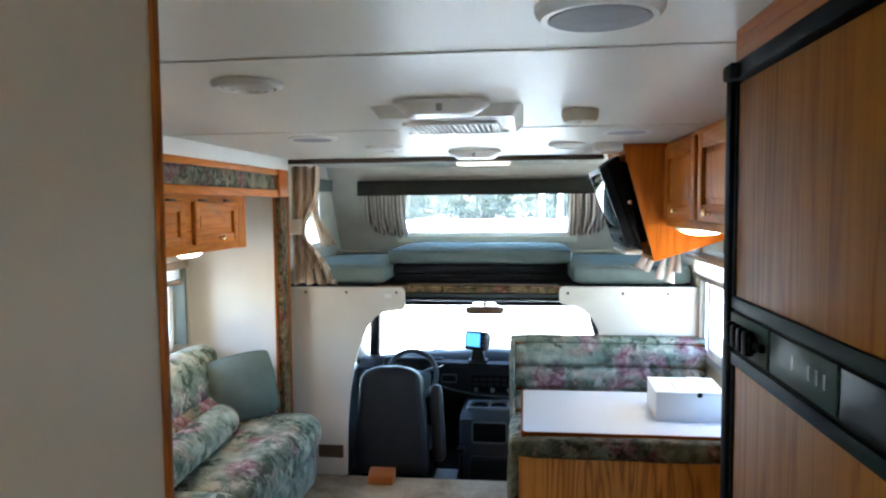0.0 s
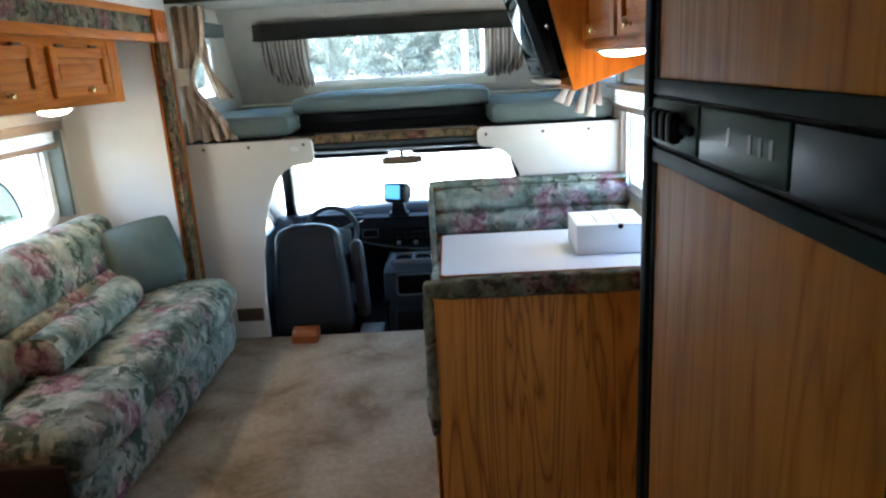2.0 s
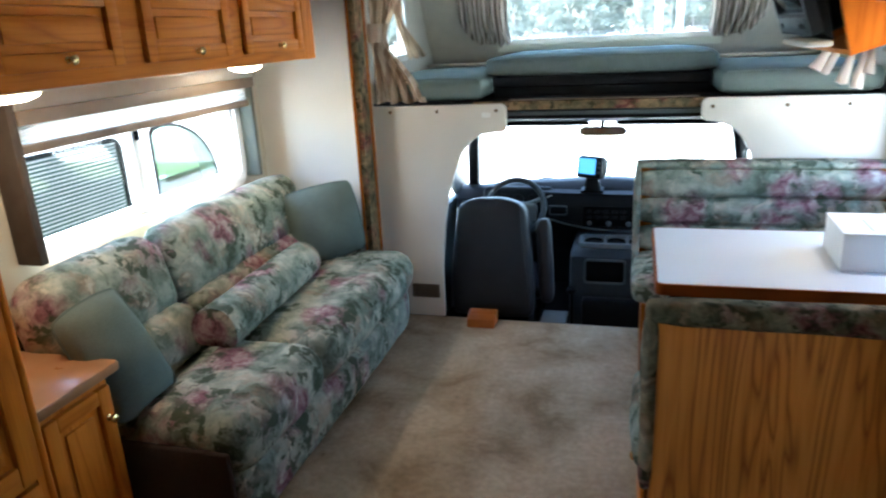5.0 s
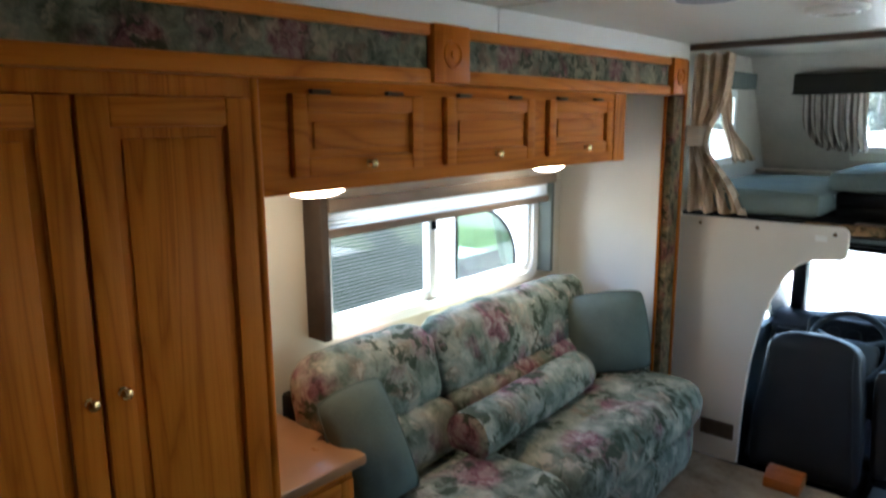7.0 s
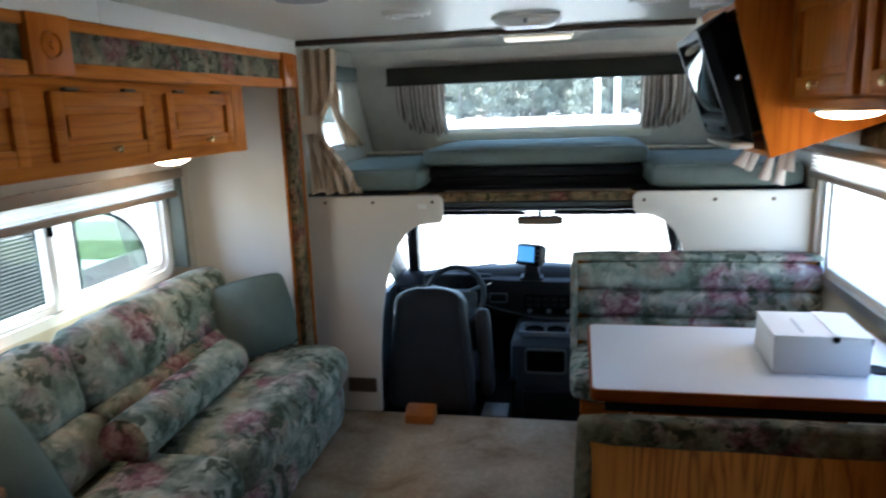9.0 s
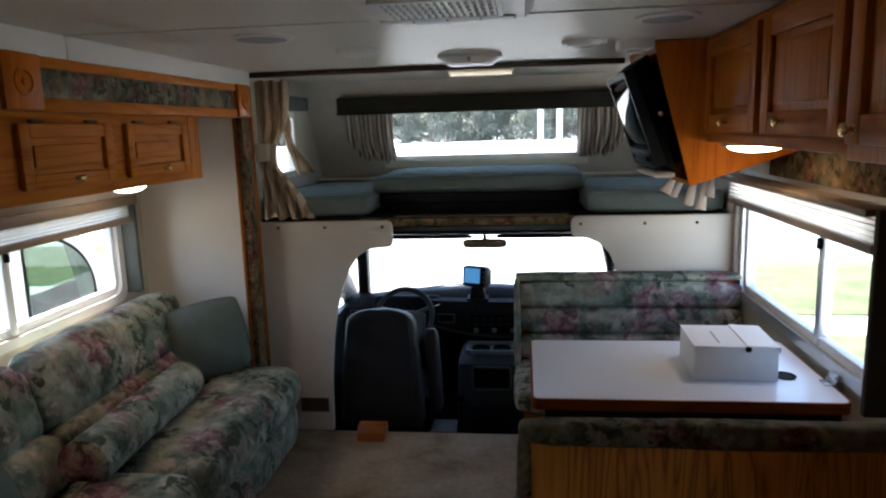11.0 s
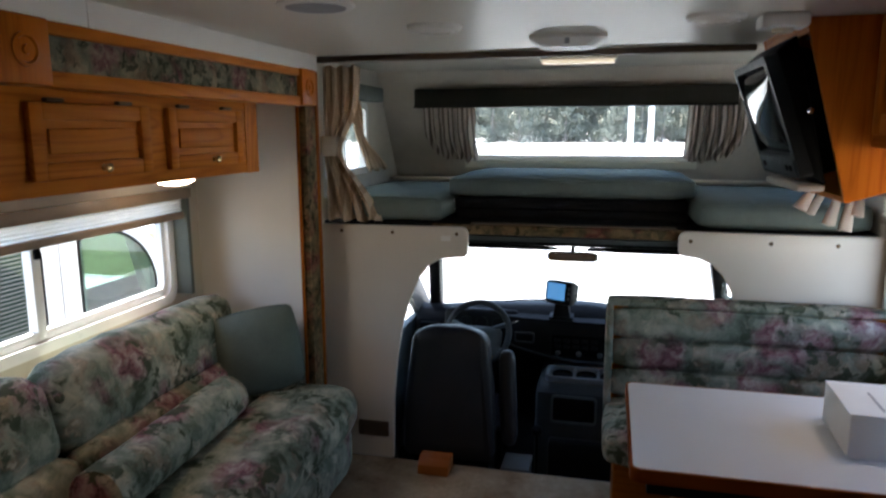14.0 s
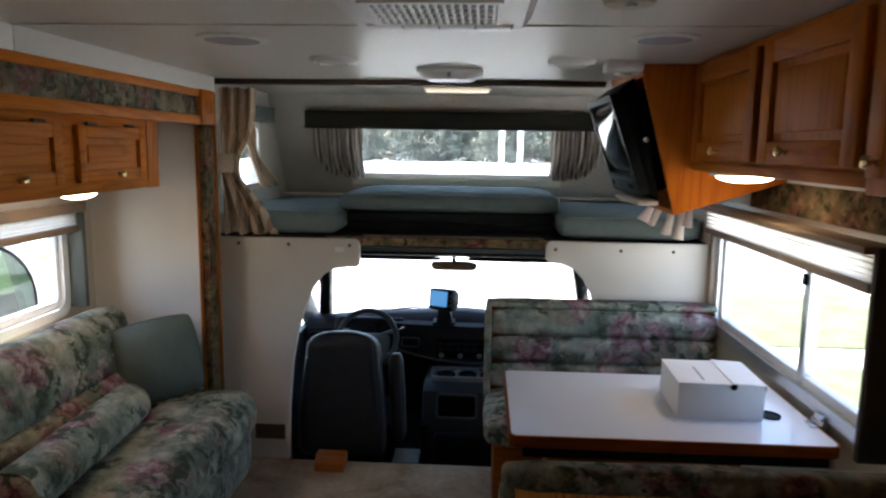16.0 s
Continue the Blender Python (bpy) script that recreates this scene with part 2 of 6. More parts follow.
WHITE_PLASTIC = plain("white plastic", (0.78, 0.77, 0.73), 0.38, 0, 0.04, 8.0, 0.05)
CREAM_PLASTIC = plain("yellowed cream plastic", (0.60, 0.52, 0.38), 0.4, 0, 0.05, 8.0, 0.05)
SILL = plain("pale cream sill plastic", (0.74, 0.73, 0.62), 0.4, 0, 0.04, 8.0, 0.05)
GREY_MESH = plain("grey grille", (0.34, 0.34, 0.36), 0.6, 0, 0.1, 20.0, 0.4, 500)
LAMINATE = plain("white laminate", (0.80, 0.80, 0.83), 0.24, 0, 0.01, 2.0, 0, 300, 0.0)
CARDBOARD = plain("white cardboard", (0.82, 0.81, 0.80), 0.7, 0, 0.03, 9.0, 0.1, 120)
BRASS = plain("brass", (0.72, 0.50, 0.22), 0.22, 1.0, 0.1, 60.0, 0.0)
BRONZE = plain("dull bronze", (0.13, 0.075, 0.035), 0.5, 0.5, 0.1, 60.0, 0.0)
ALU = plain("brushed aluminium", (0.62, 0.63, 0.64), 0.35, 0.9, 0.06, 30.0, 0.05)
WHITE_METAL = plain("white enamelled metal", (0.78, 0.78, 0.76), 0.35, 0, 0.03, 9.0, 0.03)
STEEL = plain("chromed steel", (0.6, 0.6, 0.62), 0.18, 1.0, 0.05, 30.0, 0)
BLACK_TRIM = plain("black plastic trim", (0.0022, 0.0024, 0.0026), 0.55, 0, 0.1, 6.0, 0, 300, 0.03, 0.05)
FRIDGE_TRIM = plain("dark grey-green plastic", (0.015, 0.025, 0.024), 0.55, 0, 0.06, 6.0, 0, 300, 0.03, 0.06)
FRIDGE_PANEL = plain("grey-green control panel", (0.034, 0.058, 0.048), 0.42, 0, 0.05, 6.0, 0, 300, 0.02, 0.10)
FRIDGE_VENT = plain("blue-black panel", (0.010, 0.016, 0.020), 0.45, 0, 0.05, 6.0, 0, 300, 0.02, 0.08)
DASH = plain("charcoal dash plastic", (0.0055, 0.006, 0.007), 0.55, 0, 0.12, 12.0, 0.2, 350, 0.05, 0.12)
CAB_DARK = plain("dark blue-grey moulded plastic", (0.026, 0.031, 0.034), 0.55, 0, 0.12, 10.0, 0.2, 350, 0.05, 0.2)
TRAY_GREY = plain("mid grey moulded plastic", (0.115, 0.13, 0.137), 0.5, 0, 0.1, 10.0, 0.2, 350, 0.05, 0.3)
CAB_GREY = plain("blue-grey cab plastic", (0.060, 0.073, 0.078), 0.55, 0, 0.1, 10.0, 0.2, 350, 0.05, 0.3)
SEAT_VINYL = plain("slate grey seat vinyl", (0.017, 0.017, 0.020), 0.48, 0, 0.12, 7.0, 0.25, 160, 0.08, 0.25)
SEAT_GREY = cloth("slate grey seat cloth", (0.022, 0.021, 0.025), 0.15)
CAB_MAT = plain("dark cab floor mat", (0.012, 0.013, 0.014), 0.85, 0, 0.15, 12.0, 0.4, 250, 0.05, 0.1)
RUBBER = plain("black rubber", (0.015, 0.015, 0.015), 0.8, 0, 0.1, 20.0, 0.2)
ORANGE = plain("orange plastic", (0.34, 0.095, 0.010), 0.4, 0, 0.1, 12.0, 0.05)
TAUPE = plain("brown fabric board", (0.050, 0.036, 0.026), 0.85, 0, 0.1, 9.0, 0.4, 350)
GREEN_BOARD = plain("grey-green fabric board", (0.10, 0.115, 0.10), 0.85, 0, 0.1, 9.0, 0.4, 350)
PLEAT = sheer("ivory pleated shade", (0.86, 0.82, 0.76), 0.75)
STOWED = sheer("cream lining cloth", (0.50, 0.44, 0.38), 0.1)
BROWN_RAIL = plain("brown shade rail", (0.21, 0.15, 0.10), 0.5, 0, 0.1, 9.0, 0.05)
BROWN_VENT = plain("brown plastic", (0.085, 0.055, 0.035), 0.5, 0, 0.1, 12.0, 0.05)
DARK_OAK = oak("dark brown stained oak", 0, (0.42, 0.38, 0.36), 0.45)
SCREEN = plain("dark glass screen", (0.03, 0.033, 0.036), 0.06, 0, 0.05, 4.0, 0)
BLUE_SCREEN = glow("lit blue screen", (0.10, 0.38, 0.80), 0.11)
BLUE_SCREEN.node_tree.nodes["Principled BSDF"].inputs["Base Color"].default_value = (0.03, 0.08, 0.13, 1)
FAINT_PRINT = plain("faint dark print", (0.022, 0.038, 0.032), 0.5, 0, 0.05, 20.0, 0)
GLASS = glass("window glass", (0.95, 0.97, 0.96), 0.05)
VAN_GLASS = glass("van glass", (0.42, 0.52, 0.47), 0.06)
MIRROR = plain("mirror glass", (0.8, 0.8, 0.8), 0.02, 1.0, 0.01, 3.0, 0)
LAMP_ON = glow("lit warm diffuser", (1.0, 0.80, 0.55), 3.6)
TUBE_ON = glow("lit tube cover", (1.0, 0.84, 0.58), 0.12)
CONCRETE = plain("pale concrete", (0.56, 0.55, 0.52), 0.85, 0, 0.12, 0.8, 0.4, 60)
GRASS = plain("sunlit grass", (0.115, 0.132, 0.070), 0.9, 0, 0.3, 2.0, 0.8, 40, 0.05, 0.1)
VAN_WHITE = plain("white car paint", (0.80, 0.80, 0.80), 0.2, 0, 0.02, 3.0, 0)
# bark and leaves paled: the far trees' bright haze sits in these colours
BARK = plain("haze-paled bark", (0.21, 0.19, 0.17), 0.9, 0, 0.3, 6.0, 0.6, 40)
LEAF = plain("haze-paled foliage", (0.15, 0.165, 0.135), 0.8, 0, 0.4, 3.0, 0)
SHELL = plain("white fibreglass", (0.75, 0.75, 0.73), 0.4, 0, 0.03, 2.0, 0)


# ---- mesh helpers ----
def box(x0, x1, y0, y1, z0, z1, bev=0.0, seg=2):
    bm = bmesh.new()
    bmesh.ops.create_cube(bm, size=1, matrix=Matrix.Translation(((x0 + x1) / 2, (y0 + y1) / 2, (z0 + z1) / 2)) @ Matrix.Diagonal((abs(x1 - x0), abs(y1 - y0), abs(z1 - z0), 1)))
    if bev:
        bmesh.ops.bevel(bm, geom=bm.edges[:], offset=bev, segments=seg, affect="EDGES", profile=0.5, clamp_overlap=True)
    return bm


def join(*parts):
    out = bmesh.new()
    for b in parts:
        me = bpy.data.meshes.new("tmp")
        b.to_mesh(me)
        out.from_mesh(me)
        bpy.data.meshes.remove(me)
        b.free()
    return out


def moved(bm, m):
    bmesh.ops.transform(bm, matrix=m, verts=bm.verts[:])
    return bm


def prism(poly, axis, a, b, bev=0.0):
    """A polygon drawn in the plane across an axis (0 x: y,z; 1 y: x,z; 2 z: x,y), stretched from a to b."""
    put = {0: lambda u, v, w: (w, u, v), 1: lambda u, v, w: (u, w, v), 2: lambda u, v, w: (u, v, w)}[axis]
    bm = bmesh.new()
    lo = [bm.verts.new(put(u, v, a)) for u, v in poly]
    hi = [bm.verts.new(put(u, v, b)) for u, v in poly]
    bm.faces.new(lo)
    bm.faces.new(hi)
    for i in range(len(poly)):
        j = (i + 1) % len(poly)
        bm.faces.new((lo[i], lo[j], hi[j], hi[i]))
    bmesh.ops.recalc_face_normals(bm, faces=bm.faces[:])
    if bev:
        flat = [e for e in bm.edges if len(e.link_faces) == 2 and e.calc_face_angle(0) > 0.9]
        bmesh.ops.bevel(bm, geom=flat, offset=bev, segments=2, affect="EDGES", profile=0.5, clamp_overlap=True)
    return bm


def rounded(u0, u1, v0, v1, r, n=5):
    pts = []
    for cu, cv, a0 in ((u1 - r, v1 - r, 0), (u0 + r, v1 - r, 90), (u0 + r, v0 + r, 180), (u1 - r, v0 + r, 270)):
        for k in range(n + 1):
            a = radians(a0 + 90 * k / n)
            pts.append((cu + r * math.cos(a), cv + r * math.sin(a)))
    return pts


def ring(outer, inner, axis, a, b):
    """A frame between two outlines with the same number of points."""
    put = {0: lambda u, v, w: (w, u, v), 1: lambda u, v, w: (u, w, v), 2: lambda u, v, w: (u, v, w)}[axis]
    bm = bmesh.new()
    n = len(outer)
    rows = [[bm.verts.new(put(u, v, w)) for u, v in poly] for poly, w in ((outer, a), (outer, b), (inner, b), (inner, a))]
    for i in range(n):
        j = (i + 1) % n
        for k in range(4):
            p, q = rows[k], rows[(k + 1) % 4]
            bm.faces.new((p[i], p[j], q[j], q[i]))
    bmesh.ops.recalc_face_normals(bm, faces=bm.faces[:])
    return bm


def lathe(profile, m=None, n=20):
    """Radius and height pairs turned round z, then posed."""
    bm = bmesh.new()
    rows = []
    for r, h in profile:
        rows.append([bm.verts.new((r * math.cos(2 * math.pi * k / n), r * math.sin(2 * math.pi * k / n), h)) for k in range(n)])
    for p, q in zip(rows, rows[1:]):
        for k in range(n):
            j = (k + 1) % n
            bm.faces.new((p[k], p[j], q[j], q[k]))
    bm.faces.new(rows[0][::-1])
    bm.faces.new(rows[-1])
    bmesh.ops.recalc_face_normals(bm, faces=bm.faces[:])
    return moved(bm, m) if m else bm


def rod(p0, p1, r, n=10, r2=None):
    p0, p1 = Vector(p0), Vector(p1)
    d = p1 - p0
    m = Matrix.Translation(p0) @ d.to_track_quat("Z", "Y").to_matrix().to_4x4()
    return lathe([(r, 0), (r if r2 is None else r2, d.length)], m, n)


def tube(points, r, n=8):
    bm = bmesh.new()
    pts = [Vector(p) for p in points]
    rows = []
    for i, p in enumerate(pts):
        d = (pts[min(i + 1, len(pts) - 1)] - pts[max(i - 1, 0)]).normalized()
        q = d.to_track_quat("Z", "Y")
        rows.append([bm.verts.new(p + q @ Vector((r * math.cos(2 * math.pi * k / n), r * math.sin(2 * math.pi * k / n), 0))) for k in range(n)])
    for a, b in zip(rows, rows[1:]):
        for k in range(n):
            j = (k + 1) % n
            bm.faces.new((a[k], a[j], b[j], b[k]))
    bm.faces.new(rows[0][::-1])
    bm.faces.new(rows[-1])
    bmesh.ops.recalc_face_normals(bm, faces=bm.faces[:])
    return bm


def soft(x0, x1, y0, y1, z0, z1, r=0.05, puff=0.01, lump=0.004, n=11, seed=0.0):
    """An upholstered block: rounded edges, swelling faces, slight lumps."""
    bm = bmesh.new()
    bmesh.ops.create_cube(bm, size=2)
    bmesh.ops.subdivide_edges(bm, edges=bm.edges[:], cuts=n, use_grid_fill=True)
    c = Vector(((x0 + x1) / 2, (y0 + y1) / 2, (z0 + z1) / 2))
    h = Vector(((x1 - x0) / 2, (y1 - y0) / 2, (z1 - z0) / 2))
    r = min(r, h.x, h.y, h.z)
    for v in bm.verts:
        u = [max(0.0, 1 - t * t) for t in v.co]
        p = Vector([v.co[i] * h[i] for i in range(3)])
        q = Vector([max(-(h[i] - r), min(h[i] - r, p[i])) for i in range(3)])
        d = p - q
        if d.length > 0:
            p = q + d.normalized() * r
        for i in range(3):
            p[i] *= 1 + puff / h[i] * u[(i + 1) % 3] ** 0.6 * u[(i + 2) % 3] ** 0.6
        nn = noise.noise((p + c) * 9 + Vector((seed, 0, 0))) * lump
        v.co = c + p + (d.normalized() if d.length else Vector((0, 0, 1))) * nn
    return bm


def smooth(bm, angle=35):
    lim = radians(angle)
    for f in bm.faces:
        f.smooth = True
    for e in bm.edges:
        e.smooth = not (len(e.link_faces) == 2 and e.calc_face_angle(0) > lim)
    return bm


def part(name, bm, mat, parent=None, label="", rounded_look=True):
    """Links a bmesh, drawn in world metres, as one mesh under a thing or a part."""
    if rounded_look:
        smooth(bm)
    me = bpy.data.meshes.new(name)
    bm.to_mesh(me)
    bm.free()
    me.materials.append(mat)
    ob = new(name, me)
    if parent is not None:
        ob.parent = parent
        off = parent.location if parent.parent is None else Vector((0, 0, 0))
        ob.matrix_parent_inverse = Matrix.Translation(-off)
    if label:
        ob["label"] = label
    return ob


def thing(name, at, label, category, group=""):
    """An Empty at a thing's base, which carries its parts."""
    ob = new(name)
    ob.location = at
    ob.empty_display_size = 0.1
    return tagged(ob, label, category, group)


def built(name, bm, mat, label, kind="structure", category=""):
    return tagged(part(name, bm, mat), label, category, "", kind)



# ---- the coach: floor, walls, ceiling ----
X0, X1 = -1.15, 1.30          # inner faces of the side walls
SX = -1.72                    # inner face of the slide-out's window wall
SY0, SY1 = 1.05, 4.07         # slide-out from end to end
CEIL, PART = 1.93, 4.18       # ceiling height, cab partition
REAR = -1.20

built("floor", join(box(X0, X1, REAR, PART, -0.06, 0.0), box(SX - 0.04, X0, SY0, SY1, -0.06, -0.004)), CARPET, "beige cut-pile carpet, trodden and slightly stained")
built("floor_step", box(-0.80, 0.80, PART, PART + 0.012, -0.30, -0.002, 0.004), BROWN_VENT, "dark edging strip at the carpet's edge above the cab")
seams = [box(X0, X1, REAR, 1.434, CEIL, CEIL + 0.05), box(X0, X1, 1.438, 2.698, CEIL, CEIL + 0.05), box(X0, X1, 2.702, PART, CEIL, CEIL + 0.05),
         box(X0, X1, 1.428, 1.448, CEIL + 0.004, CEIL + 0.05), box(X0, X1, 2.69, 2.71, CEIL + 0.004, CEIL + 0.05)]
built("ceiling", join(*seams), CEILING, "glossy white ceiling board with thin seams")
for sy, nm in ((1.436, "seam"), (2.700, "seam")):
    built("trim_" + nm, box(X0, X1, sy - 0.011, sy + 0.011, CEIL - 0.003, CEIL - 0.0005, 0.0008), CEILING, "flat white joint strip across the ceiling")
built("roof", box(SX - 0.1, X1 + 0.05, REAR - 0.05, 5.6, CEIL + 0.07, CEIL + 0.11), SHELL, "white fibreglass roof of the coach")
# opening and window out of view, added so daylight fills the aisle from behind
WB = (0.08, 0.56, 0.90, 1.56)
built("wall_rear", join(box(X0, WB[0], REAR - 0.04, REAR, -0.06, CEIL), box(WB[1], X1, REAR - 0.04, REAR, -0.06, CEIL),
                        box(WB[0], WB[1], REAR - 0.04, REAR, -0.06, WB[2]), box(WB[0], WB[1], REAR - 0.04, REAR, WB[3], CEIL)), WALL, "plain cream rear wall, out of view, with an opening added for daylight")
rw = tagged(new("window_rear_added"), "unseen window added at the aisle's end to let daylight in", "window", "", "structure")
part("window_frame", ring(rounded(WB[0] - 0.02, WB[1] + 0.02, WB[2] - 0.02, WB[3] + 0.02, 0.04), rounded(WB[0] + 0.015, WB[1] - 0.015, WB[2] + 0.015, WB[3] - 0.015, 0.03), 1, REAR - 0.05, REAR + 0.01), WHITE_METAL, rw)
g = part("pane", box(WB[0], WB[1], REAR - 0.022, REAR - 0.018, WB[2], WB[3]), GLASS, rw)
g.visible_shadow = False

# right-hand wall with its long window
WR = (2.74, 4.09, 0.80, 1.36)
built("wall_east", join(box(X1, X1 + 0.04, REAR, WR[0], -0.06, CEIL), box(X1, X1 + 0.04, WR[1], PART + 0.03, -0.06, CEIL),
                        box(X1, X1 + 0.04, WR[0], WR[1], -0.06, WR[2]), box(X1, X1 + 0.04, WR[0], WR[1], WR[3], CEIL)), WALL, "cream vinyl-covered side wall")
# left-hand wall: behind the slide-out and beside the cab partition
built("wall_west", join(box(X0 - 0.04, X0, REAR, SY0, -0.06, CEIL), box(X0 - 0.04, X0, 3.985, PART + 0.03, -0.06, CEIL),
                        box(X0 - 0.04, X0, SY0, 3.985, 1.76, CEIL)), WALL_WHITE, "pale vinyl-covered side wall")
WL = (2.52, 3.82, 0.86, 1.37)
built("wall_slide", join(box(SX - 0.04, SX, SY0, WL[0], -0.06, 1.76), box(SX - 0.04, SX, WL[1], SY1, -0.06, 1.76),
                         box(SX - 0.04, SX, WL[0], WL[1], -0.06, WL[2]), box(SX - 0.04, SX, WL[0], WL[1], WL[3], 1.76)), WALL, "cream wall of the slide-out behind the sofa")
built("wall_slide_end", box(SX, X0 - 0.042, SY1, SY1 + 0.04, -0.06, 1.76), WALL_WHITE, "pale end wall of the slide-out beside the sofa")
built("wall_slide_rear", box(SX, X0, SY0 - 0.04, SY0, -0.06, 1.76), WALL, "cream end wall of the slide-out behind the wardrobe")
built("ceiling_slide", box(SX, X0 - 0.042, SY0, SY1, 1.725, 1.757), CEILING, "white lowered ceiling of the slide-out")
# bathroom block beside the aisle
built("wall_bathroom", join(box(-0.092, -0.052, REAR, 0.755, 0, CEIL), box(X0, -0.092, 0.715, 0.755, 0, CEIL)), WALL, "plain cream bathroom wall beside the aisle")
built("trim_corner", box(-0.095, -0.048, 0.756, 0.768, 0, CEIL - 0.001, 0.003), OAK_POST, "narrow oak corner strip on the bathroom wall")

# soffit and fascia of the slide-out opening
FX = -1.09
built("wall_soffit", join(box(X0, FX - 0.012, SY0, 1.5215, 1.860, CEIL, 0.0015), box(X0, FX - 0.012, 1.5245, 2.7035, 1.860, CEIL, 0.0015), box(X0, FX - 0.012, 2.7065, 4.12, 1.860, CEIL, 0.0015)), WALL_WHITE, "white strip of wall above the oak fascia")


def fascia(y0, y1):
    t = thing("fascia", (FX, y0, 1.72), "oak fascia with a floral fabric inlay over the slide-out", "fascia", "slide-out fascia")
    part("rail", box(X0, FX, y0, y1, 1.704, 1.743, 0.005), OAK_Y, t)
    part("rail", box(X0, FX, y0, y1, 1.827, 1.858, 0.005), OAK_Y, t)
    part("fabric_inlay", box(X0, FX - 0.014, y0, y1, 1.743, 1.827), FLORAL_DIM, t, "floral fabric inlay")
    return t


def corner_block(y0, y1):
    t = thing("corner_block", (FX, y0, 1.72), "square oak block with a turned rosette on the fascia", "corner block", "oak corner blocks")
    part("block", box(X0 + 0.002, FX + 0.010, y0, y1, 1.706, 1.860, 0.006), OAK_FRESH, t)
    w = min(0.038, (y1 - y0) * 0.34)
    part("rosette", lathe([(w, 0), (w, 0.004), (w * 0.8, 0.006), (w * 0.72, 0.001), (w * 0.3, 0.001), (w * 0.25, 0.006), (0.001, 0.007)],
                          pose(FX + 0.010, (y0 + y1) / 2, 1.783, 0, 90, 0), 24), OAK_FRESH, t)
    return t


fascia(SY0, 2.398)
corner_block(2.400, 2.549)
fascia(2.551, 3.911)
corner_block(3.913, 4.056)
post = thing("trim_post", (FX, 3.93, 0), "upright oak trim with a floral fabric inlay beside the cab curtain", "trim post")
part("oak_strip", box(X0 + 0.002, X0 + 0.016, 3.972, 3.985, 0.0, 1.704, 0.003), OAK_POST, post)
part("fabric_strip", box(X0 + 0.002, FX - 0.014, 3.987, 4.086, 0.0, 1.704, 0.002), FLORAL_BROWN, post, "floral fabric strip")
part("oak_strip", box(X0 + 0.002, FX - 0.008, 4.088, 4.114, 0.0, 1.858, 0.005), OAK_POST, post)

# cab partition: two moulded panels, with screws
def arc(cu, cv, r, a0, a1, n=6):
    return [(cu + r * math.cos(radians(a0 + (a1 - a0) * k / n)), cv + r * math.sin(radians(a0 + (a1 - a0) * k / n))) for k in range(n + 1)]


left_poly = ([(X0, 0.0), (-0.792, 0.0), (-0.785, 0.30), (-0.765, 0.52), (-0.735, 0.69), (-0.700, 0.81), (-0.655, 0.915), (-0.605, 0.980), (-0.55, 1.012), (-0.475, 1.022)]
             + arc(-0.452, 1.052, 0.030, -90, 0) + arc(-0.455, 1.130, 0.033, 0, 90) + [(X0, 1.160)])
right_poly = ([(X1, 1.172)] + arc(0.525, 1.138, 0.034, 90, 180) + arc(0.520, 1.095, 0.028, 180, 270)
              + [(0.575, 1.060), (0.630, 1.035), (0.680, 0.985), (0.715, 0.915), (0.735, 0.83), (0.76, 0.62), (0.79, 0.3), (0.80, 0.0), (X1, 0.0)])
SCREW = [(0.0085, 0), (0.0085, 0.002), (0.006, 0.004), (0.001, 0.0045)]
pl = built("wall_partition_left", prism(left_poly, 1, PART, PART + 0.03, 0.006), PANEL, "off-white moulded panel behind the driver's seat")
for sx in (-1.03, -0.778, -0.472):
    part("screw", lathe(SCREW, pose(sx, PART, 1.131, 90, 0, 0), 12), BRONZE, pl)
pr = built("wall_partition_right", prism(right_poly, 1, PART, PART + 0.03, 0.006), PANEL, "off-white moulded panel behind the dinette")
for sx in (0.539, 0.852, 1.102):
    part("screw", lathe(SCREW, pose(sx, PART, 1.133, 90, 0, 0), 12), BRONZE, pr)
part("plate", box(-0.545, -0.500, PART - 0.0015, PART + 0.001, 1.098, 1.122), WHITE_PLASTIC, pl, "small pale plate")
reg = thing("floor_register", (-0.89, PART, 0.11), "brown louvred vent low on the partition panel", "vent")
part("frame", ring(rounded(-0.968, -0.812, 0.112, 0.190, 0.006), rounded(-0.957, -0.823, 0.122, 0.180, 0.003), 1, PART - 0.006, PART - 0.0005), BROWN_VENT, reg)
part("backing", box(-0.957, -0.823, PART - 0.002, PART - 0.0005, 0.122, 0.180), BLACK_TRIM, reg)
for k in range(6):
    part("slat", box(-0.957, -0.823, PART - 0.005, PART - 0.002, 0.125 + k * 0.0092, 0.1305 + k * 0.0092), BROWN_VENT, reg)

# header over the cab opening, ceiling beam
hd = thing("header", (0.03, PART, 1.08), "floral fabric covered header board above the cab opening", "header board")
part("board", box(-0.60, 0.68, PART + 0.034, PART + 0.060, 1.126, 1.172, 0.008), FLORAL_BROWN, hd)
part("ledge", box(-0.415, 0.485, PART + 0.034, PART + 0.075, 1.173, 1.181, 0.003), BROWN_VENT, hd)
# added filler: blocks daylight that leaked in under the partition
built("wall_gap_filler", box(-1.75, -0.985, PART + 0.004, PART + 0.026, -0.32, 0.03), CAB_GREY, "filler added below the partition to stop daylight leaking in")
built("trim_beam", box(X0, 0.74, PART - 0.03, PART + 0.012, 1.903, CEIL - 0.0005, 0.005), BROWN_VENT, "dark wood strip across the ceiling before the bunk")

